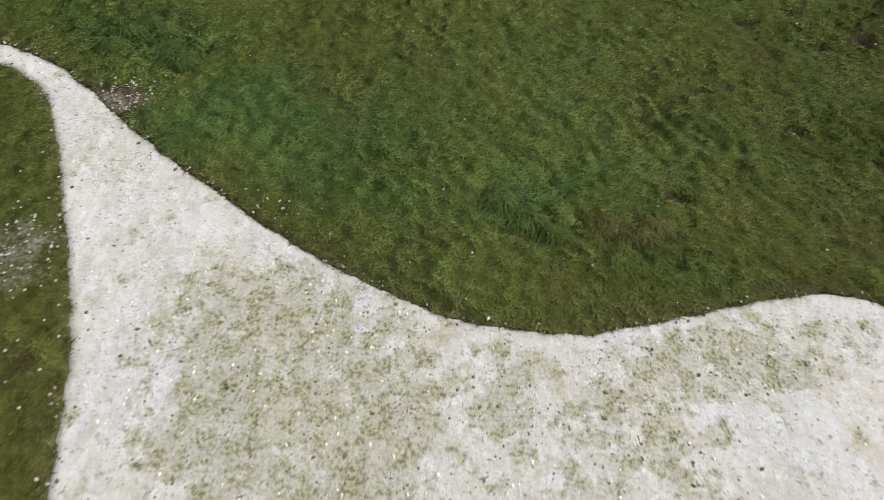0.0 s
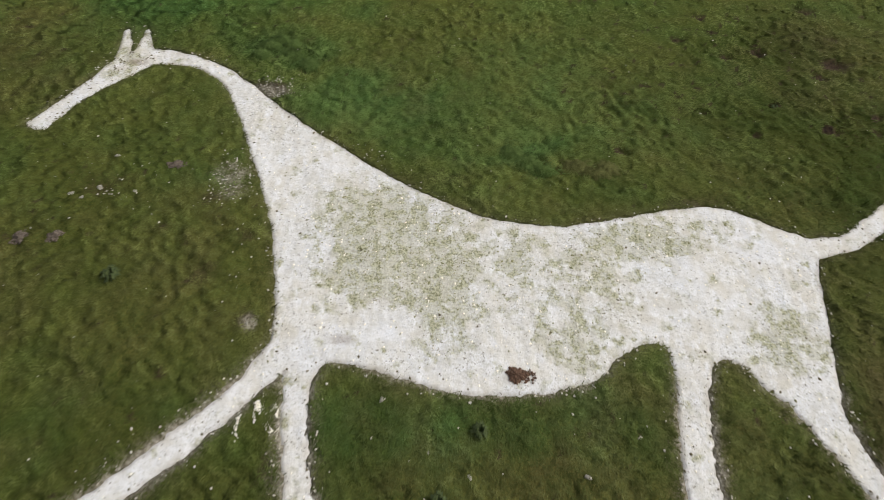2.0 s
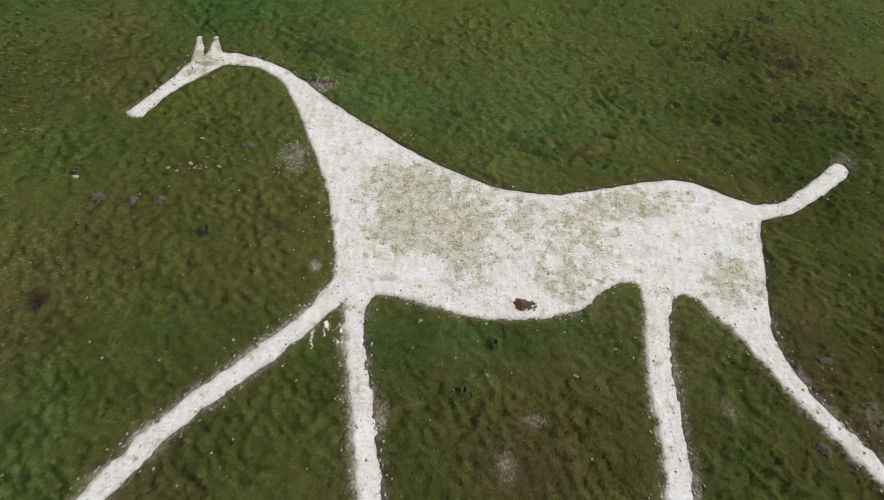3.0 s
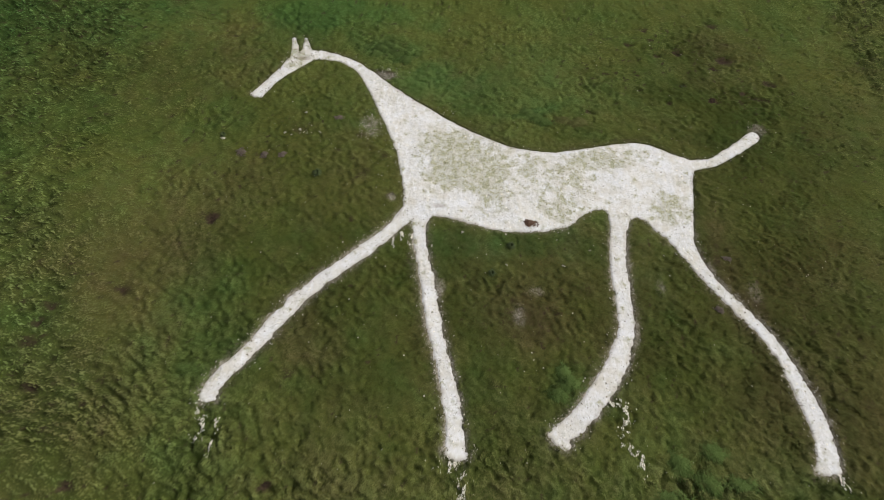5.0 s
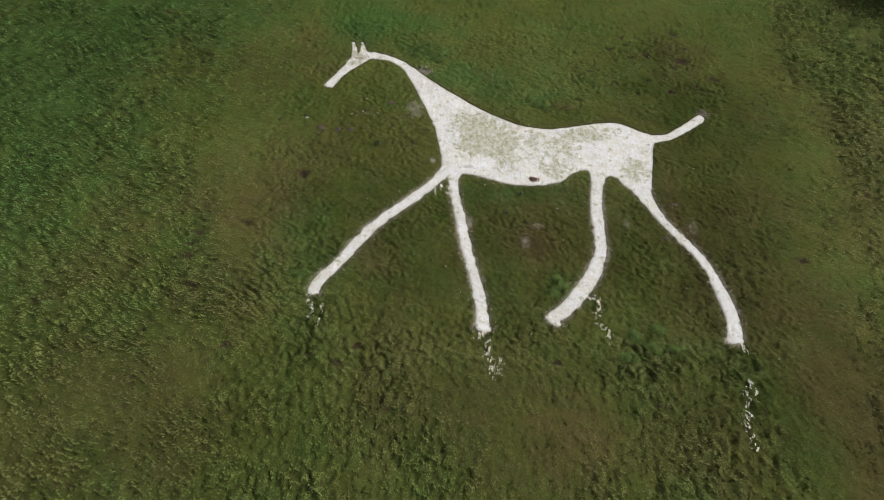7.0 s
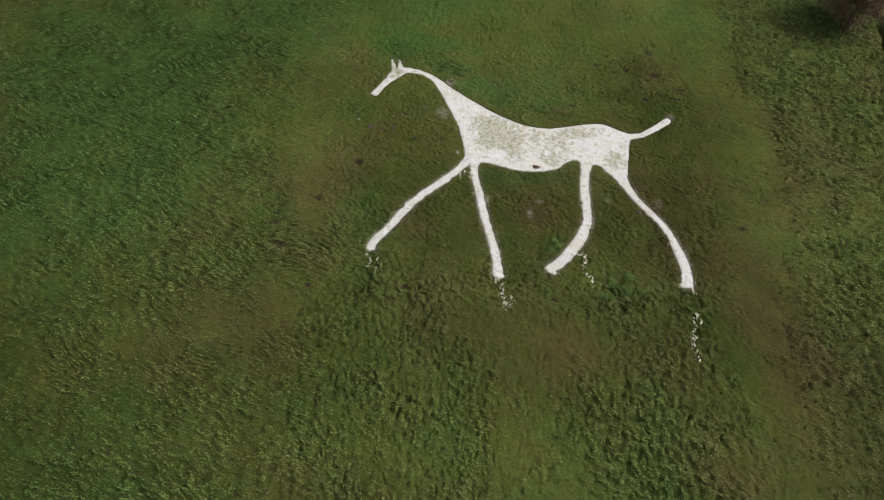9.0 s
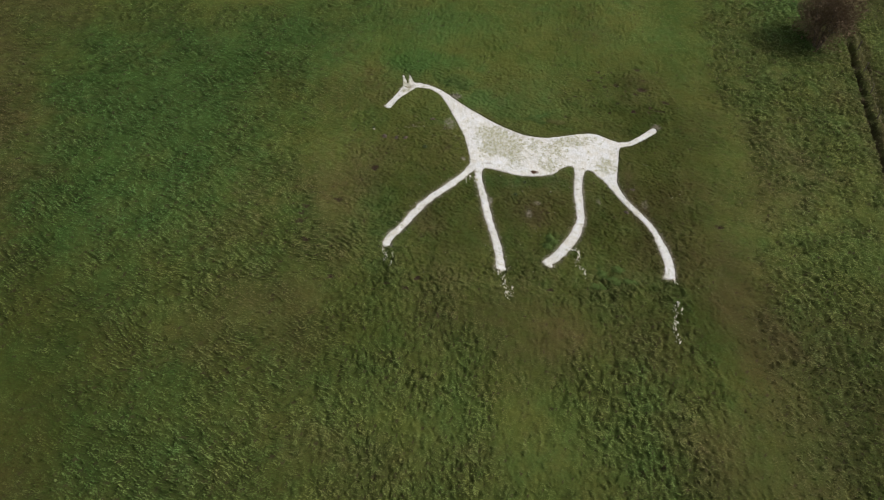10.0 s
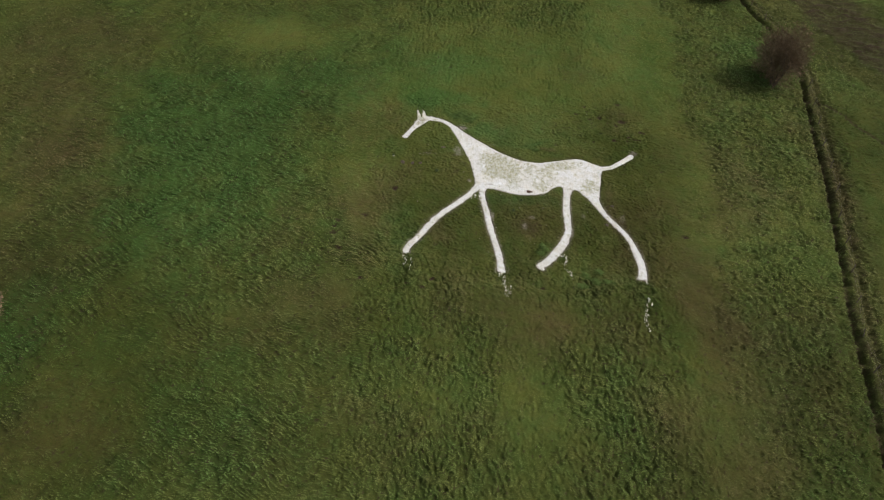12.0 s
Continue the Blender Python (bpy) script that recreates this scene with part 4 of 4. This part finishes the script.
def rounded_lump(name, width, depth, height, seed, mat, rings=7, sides=12):
    """A low uneven dome, closed below."""
    rng = np.random.default_rng(seed)
    verts, faces = [], []
    for r in range(rings):
        a = 0.5 * np.pi * r / (rings - 1)
        for k in range(sides):
            b = 2 * np.pi * k / sides
            bump = 1 + 0.16 * math.sin(3 * b + seed) + rng.uniform(-0.2, 0.2)
            verts.append((width / 2 * math.cos(a * 0.97) * bump * math.cos(b), depth / 2 * math.cos(a * 0.97) * bump * math.sin(b), height * math.sin(a) * (1 + rng.uniform(-0.2, 0.2)) - 0.02))
    for r in range(rings - 1):
        for k in range(sides):
            j = (k + 1) % sides
            faces.append((r * sides + k, r * sides + j, (r + 1) * sides + j, (r + 1) * sides + k))
    return new(name, mesh_from(name, verts, faces, mat, True))


FLINT = plain("grey_flint", (0.17, 0.165, 0.14), (0.34, 0.33, 0.28), 0.04)
MOLE_SOIL = plain("mole_soil", (0.065, 0.052, 0.042), (0.15, 0.125, 0.10), 0.03, 0.95, 0.8)
DARK_LEAF = plain("dark_weed_leaves", (0.03, 0.045, 0.016), (0.065, 0.085, 0.03), 0.05)

STONES = [(-9.9, 2.85, 0.2), (-7.94, 3.28, 0.16), (-7.71, 3.19, 0.13), (-7.47, 3.43, 0.18), (-6.82, 3.37, 0.13), (-7.38, 4.18, 0.14), (-7.22, 3.29, 0.1), (-4.28, 0.76, 0.1),
          (-5.93, 3.96, 0.09), (-5.42, 3.17, 0.08), (-2.03, -0.42, 0.16), (-1.32, -1.17, 0.1), (-0.74, -1.5, 0.13), (0.93, -1.45, 0.14), (1.77, -0.86, 0.12), (4.21, 6.09, 0.1)]
for k, (x, y, size) in enumerate(STONES):
    stone = placed(rounded_lump("flint_stone", size * 0.85, size * 0.55, size * 0.28, 100 + k, FLINT, 5, 9), x, y)
    stone.rotation_euler = (radians(20), 0, 0.7 * k)
    tagged(stone, "pale grey flint stone half sunk in short grass", "stone", "loose stones")


def molehill(cx, cy, size, seed):
    """A low spread heap of crumbled soil, thinning out into the grass."""
    rng = np.random.default_rng(seed)
    n = 420
    a, r = rng.uniform(0, 2 * np.pi, n), np.clip(np.abs(rng.normal(0, 0.34, n)), 0, 0.62)
    r = r * (1 + 0.3 * np.sin(2 * a + seed) + 0.2 * np.sin(5 * a))
    x, y = cx + 0.62 * size * r * np.cos(a), cy + 0.5 * size * r * np.sin(a)
    z = on_turf(x, y) + 0.02 + 0.16 * size * np.exp(-3 * r * r) * rng.uniform(0.3, 1, n)
    ob = lumps("molehill", x, y, z, rng.uniform(0.011, 0.022, n) * (1 + 0.6 * (rng.uniform(0, 1, n) > 0.9)), MOLE_SOIL, rng, 0.7)
    return tagged(ob, "small crumbled brown earth molehill in short grass", "molehill", "molehills")


for k, (x, y, size) in enumerate([(-9.18, 2.29, 0.46), (-8.44, 2.24, 0.36), (-7.88, 2.31, 0.32), (-6.24, 4.02, 0.34), (5.85, -0.96, 0.28), (5.24, -2.68, 0.32)]):
    molehill(x, y, size, 130 + k)


def weed_tuft(x, y, size, seed):
    """A rosette of dark leaves that arch outwards."""
    rng = np.random.default_rng(seed)
    verts, faces = [], []
    for k in range(70):
        a, reach = rng.uniform(0, 2 * np.pi), size * 0.5 * rng.uniform(0.5, 1.1)
        c, s, w = math.cos(a), math.sin(a), 0.012 + 0.05 * size * rng.uniform(0.3, 1)
        top = size * rng.uniform(0.1, 0.4)
        base = len(verts)
        verts += [(0, 0, 0), (c * reach * 0.5 - s * w, s * reach * 0.5 + c * w, top), (c * reach, s * reach, top * 0.7), (c * reach * 0.5 + s * w, s * reach * 0.5 - c * w, top)]
        faces.append((base, base + 1, base + 2, base + 3))
    ob = placed(new("weed_tuft", mesh_from("weed_tuft", verts, faces, DARK_LEAF)), x, y)
    ob.rotation_euler = (radians(20), 0, 0)
    return tagged(ob, "dark green broad-leaved weed tuft in short grass", "weed", "weed tufts")


for k, (x, y, size) in enumerate([(-6.65, 1.53, 0.36), (-1.17, -1.84, 0.3), (-0.59, -0.86, 0.3), (5.95, 6.46, 0.2), (-9.9, 2.99, 0.24)]):
    weed_tuft(x, y, size, 150 + k)


# ---- tussocks of longer grass ----
def grass_tussock(cx, cy, width, depth, height, lush, dry, seed, label):
    """Long blades from one mound, blown over downhill."""
    rng = np.random.default_rng(seed)
    n = int(2600 * math.sqrt(width * depth))
    a, r = rng.uniform(0, 2 * np.pi, n), np.sqrt(rng.uniform(0, 1, n))
    r = r * (1 + 0.3 * np.sin(2 * a + seed) + 0.2 * np.sin(5 * a + 2 * seed)) * (1 + 0.25 * rng.normal(0, 1, n) * (r > 0.8))
    px, py = 0.5 * width * r * np.cos(a), 0.5 * depth * r * np.sin(a)
    turned = -0.35 + 0.3 * math.sin(seed)
    ux, uy = px * math.cos(turned) - py * math.sin(turned), px * math.sin(turned) + py * math.cos(turned)
    lumps_here = ripple(ux + cx, uy + cy, 0.16, seed, 2)
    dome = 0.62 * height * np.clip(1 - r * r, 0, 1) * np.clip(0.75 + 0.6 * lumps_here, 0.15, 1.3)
    z = on_turf(ux + cx, uy + cy) + 0.55 * dome
    way = -0.55 + rng.normal(0, 0.85, n) + 0.6 * lumps_here
    dx, dy = np.cos(way) + 0.5 * ux / width, np.sin(way) + 0.5 * uy / depth
    length = rng.uniform(0.06, 0.16, n) * (0.7 + 0.5 * np.clip(1 - r, 0, 1))
    half = rng.uniform(0.003, 0.007, n)[:, None]
    root = np.column_stack([ux + cx, uy + cy, z])
    side = np.column_stack([-dy, dx, np.zeros(n)]) * half
    mid = root + np.column_stack([dx * length * 0.5, dy * length * 0.5, 0.4 * dome + 0.02])
    tip = root + np.column_stack([dx * length, dy * length, 0.1 * dome - 0.01])
    verts = np.stack([root - side, root + side, mid + side, mid - side, mid - side, mid + side, tip + side * 0.2, tip - side * 0.2], 1).reshape(-1, 3)
    lie = np.column_stack([2.2 * height * ux / width ** 2 * 2, 2.2 * height * uy / depth ** 2 * 2, np.ones(n) * 0.8]) + rng.normal(0, 0.22, (n, 3))
    lie /= np.linalg.norm(lie, axis=1)[:, None]
    # paler on the mound's crown, darker at its foot: light put into the blade tone
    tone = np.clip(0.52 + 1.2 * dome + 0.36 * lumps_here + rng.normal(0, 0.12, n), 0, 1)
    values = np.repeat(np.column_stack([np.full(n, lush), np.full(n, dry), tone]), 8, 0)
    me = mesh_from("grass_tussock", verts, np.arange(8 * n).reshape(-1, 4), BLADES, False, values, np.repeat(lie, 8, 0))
    ob = new("grass_tussock", me)
    ob.matrix_world = HILL
    return tagged(ob, label, "grass tussock", "grass tussocks")


DARK_TUSSOCK, PALE_TUSSOCK = "dark green tussock of long grass in short turf", "pale olive tussock of long withered grass in short turf"
for k, (x, y, width, depth, height) in enumerate([(0.1, 4.72, 0.5, 0.34, 0.1), (0.4, 4.5, 0.62, 0.4, 0.13), (0.72, 4.28, 0.42, 0.28, 0.09), (-5.15, 7.66, 0.5, 0.3, 0.11), (-4.95, 7.9, 0.45, 0.26, 0.1),
                                                  (-4.6, 7.42, 0.5, 0.3, 0.11), (-4.2, 7.08, 0.46, 0.28, 0.1), (-5.3, 7.38, 0.4, 0.26, 0.09), (-4.7, 7.72, 0.42, 0.26, 0.1), (0.72, -5.05, 0.5, 0.42, 0.13),
                                                  (0.42, -5.35, 0.46, 0.36, 0.11), (0.62, -4.72, 0.4, 0.34, 0.1), (3.3, -7.0, 0.7, 0.4, 0.08), (3.9, -7.4, 0.8, 0.45, 0.08), (4.2, -6.65, 0.6, 0.36, 0.07),
                                                  (3.0, -7.8, 0.8, 0.4, 0.08), (4.7, -7.4, 0.7, 0.34, 0.08)]):
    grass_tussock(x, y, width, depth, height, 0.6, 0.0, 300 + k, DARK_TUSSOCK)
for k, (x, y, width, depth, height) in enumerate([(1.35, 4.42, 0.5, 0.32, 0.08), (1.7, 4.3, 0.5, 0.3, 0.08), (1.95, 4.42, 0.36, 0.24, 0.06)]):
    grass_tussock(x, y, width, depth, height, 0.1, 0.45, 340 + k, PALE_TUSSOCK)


# ---- bare thorn bushes ----
def tube(verts, faces, a, b, ra, rb, sides=5):
    """Adds a tapered round stick from a to b."""
    axis = (b - a) / (np.linalg.norm(b - a) + 1e-9)
    u = np.cross(axis, (0.3, 0.5, 0.8))
    u = u / np.linalg.norm(u)
    w = np.cross(axis, u)
    ang = 2 * np.pi * np.arange(sides) / sides
    ring = np.cos(ang)[:, None] * u + np.sin(ang)[:, None] * w
    k = sum(len(v) for v in verts)
    verts.append(np.concatenate([a + ring * ra, b + ring * rb]))
    for i in range(sides):
        j = (i + 1) % sides
        faces.append((k + i, k + j, k + sides + j, k + sides + i))


def thorn_bush(px, py, width, height, seed, label):
    """Several stems from one foot, limbs, and a dense crown of fine brown twigs and old leaves, with gaps and an uneven outline."""
    rng = np.random.default_rng(seed)
    foot = HILL @ Vector((px, py, 0.0))
    bush = new("thorn_bush")
    bush.location = foot
    tagged(bush, label, "bush", "thorn bushes")
    verts, faces, tips = [], [], []
    for s in range(7):
        a = rng.uniform(0, 2 * np.pi)
        base = np.array([0.18 * np.cos(a), 0.18 * np.sin(a), -0.15])
        top = np.array([0.3 * width * np.cos(a) * rng.uniform(0.5, 1), 0.3 * width * np.sin(a) * rng.uniform(0.5, 1), height * rng.uniform(0.45, 0.65)])
        mid = base * 0.45 + top * 0.55 + rng.normal(0, 0.12, 3)
        tube(verts, faces, base, mid, 0.075, 0.055, 7)
        tube(verts, faces, mid, top, 0.055, 0.03, 6)
        for k in range(9):
            start = mid + (top - mid) * rng.uniform(0, 1)
            d = rng.normal(0, 1, 3) + np.array([1.3 * np.cos(a), 1.3 * np.sin(a), 0.7])
            end = start + d / np.linalg.norm(d) * rng.uniform(0.4, 0.85)
            tube(verts, faces, start, end, 0.022, 0.009, 4)
            tips.append(end)
    trunk = part("trunk", mesh_from("trunk", np.concatenate(verts), faces, BARK, True), bush, "grey brown forked stems")
    # twigs fill an uneven shell
    n = 34000
    dirs = rng.normal(0, 1, (n, 3))
    dirs /= np.linalg.norm(dirs, axis=1)[:, None]
    az, el = np.arctan2(dirs[:, 1], dirs[:, 0]), dirs[:, 2]
    bulge = 0.96 + 0.5 * ripple(az * 1.4 + 9, el * 1.6, 0.8, seed, 2) + 0.16 * ripple(az * 3, el * 4, 0.5, seed + 1)
    r = rng.uniform(0.1, 1, n) ** 0.6 * bulge * 1.04
    root = dirs * r[:, None] * np.array([width / 2, width / 2, height * 0.5]) + np.array([0, 0, height * 0.52])
    root[:, 2] = np.maximum(root[:, 2], 0.12 + 0.1 * rng.uniform(0, 1, n))
    gap = ripple(root[:, 0] + root[:, 2], root[:, 1] - root[:, 2] * 0.7, 0.5, seed + 5)
    root = root[gap > -0.3]
    m = len(root)
    out = root - np.array([0, 0, height * 0.3])
    out = out / np.linalg.norm(out, axis=1)[:, None] + rng.normal(0, 0.45, (m, 3))
    out /= np.linalg.norm(out, axis=1)[:, None]
    length = rng.uniform(0.1, 0.34, m)[:, None]
    side = np.cross(out, rng.normal(0, 1, (m, 3)))
    side /= np.linalg.norm(side, axis=1)[:, None]
    thick = rng.uniform(0.004, 0.009, m)[:, None]
    quad = np.stack([root - side * thick, root + side * thick, root + out * length + side * thick * 0.3, root + out * length - side * thick * 0.3], 1)
    leaf = root[:m // 4] + out[:m // 4] * length[:m // 4] * rng.uniform(0.2, 1, (m // 4, 1))
    ls = rng.uniform(0.018, 0.045, (m // 4, 1))
    la, lb = rng.normal(0, 1, (m // 4, 3)) * ls, rng.normal(0, 1, (m // 4, 3)) * ls
    leaves = np.stack([leaf - la, leaf - lb, leaf + la, leaf + lb], 1)
    allv = np.concatenate([quad.reshape(-1, 3), leaves.reshape(-1, 3)])
    part("crown", mesh_from("crown", allv, np.arange(len(allv)).reshape(-1, 4), TWIGS), bush, "dense reddish brown leafless twigs")
    return bush


thorn_bush(21.6, 13.8, 4.0, 4.5, 21, "round leafless reddish brown thorn bush beside the fence line")
thorn_bush(20.2, 26.7, 3.4, 3.0, 22, "leafless brown thorn bush higher on the fence line")
thorn_bush(-33.3, -12.9, 3.8, 3.0, 23, "leafless brown thorn bush alone in rough grass")


# ---- the fence on the line of the trodden groove ----
def wire_fence():
    fence = new("wire_fence")
    tagged(fence, "old leaning timber post and wire stock fence", "fence")
    rng = np.random.default_rng(31)
    line = curve(FENCE_LINE, 4)
    along = np.concatenate([[0], np.cumsum(np.hypot(*np.diff(line, axis=0).T))])
    tops = []
    for s in np.arange(0.8, along[-1], 2.45):
        x, y = np.interp(s, along, line[:, 0]) + 0.42, np.interp(s, along, line[:, 1])
        z = float(on_turf(np.array([x]), np.array([y]))[0])
        foot = np.array(HILL @ Vector((x, y, z - 0.25)))
        lean = np.array([rng.normal(0.05, 0.09), rng.normal(0, 0.07), 1.0])
        top = foot + lean * (0.75 + rng.uniform(0.05, 0.25))
        v, f = [], []
        tube(v, f, foot, top, 0.034, 0.03, 7)
        v.append((top + np.array([0, 0, 0.012]))[None])
        k = 14
        tri = [(7 + i, 7 + (i + 1) % 7, k) for i in range(7)]
        bm = bmesh.new()
        vs = [bm.verts.new(p) for p in np.concatenate(v)]
        for face in f + tri:
            bm.faces.new([vs[i] for i in face])
        me = bpy.data.meshes.new("post")
        bm.to_mesh(me)
        bm.free()
        me.materials.append(OLD_WOOD)
        part("post", me, fence)
        tops.append((foot, top))
    for share in (0.6, 0.92):
        v, f = [], []
        for (a, b), (c, d) in zip(tops[:-1], tops[1:]):
            tube(v, f, a + (b - a) * share, c + (d - c) * share, 0.0025, 0.0025, 3)
        part("wire", mesh_from("wire", np.concatenate(v), f, WIRE), fence)
    return fence


wire_fence()
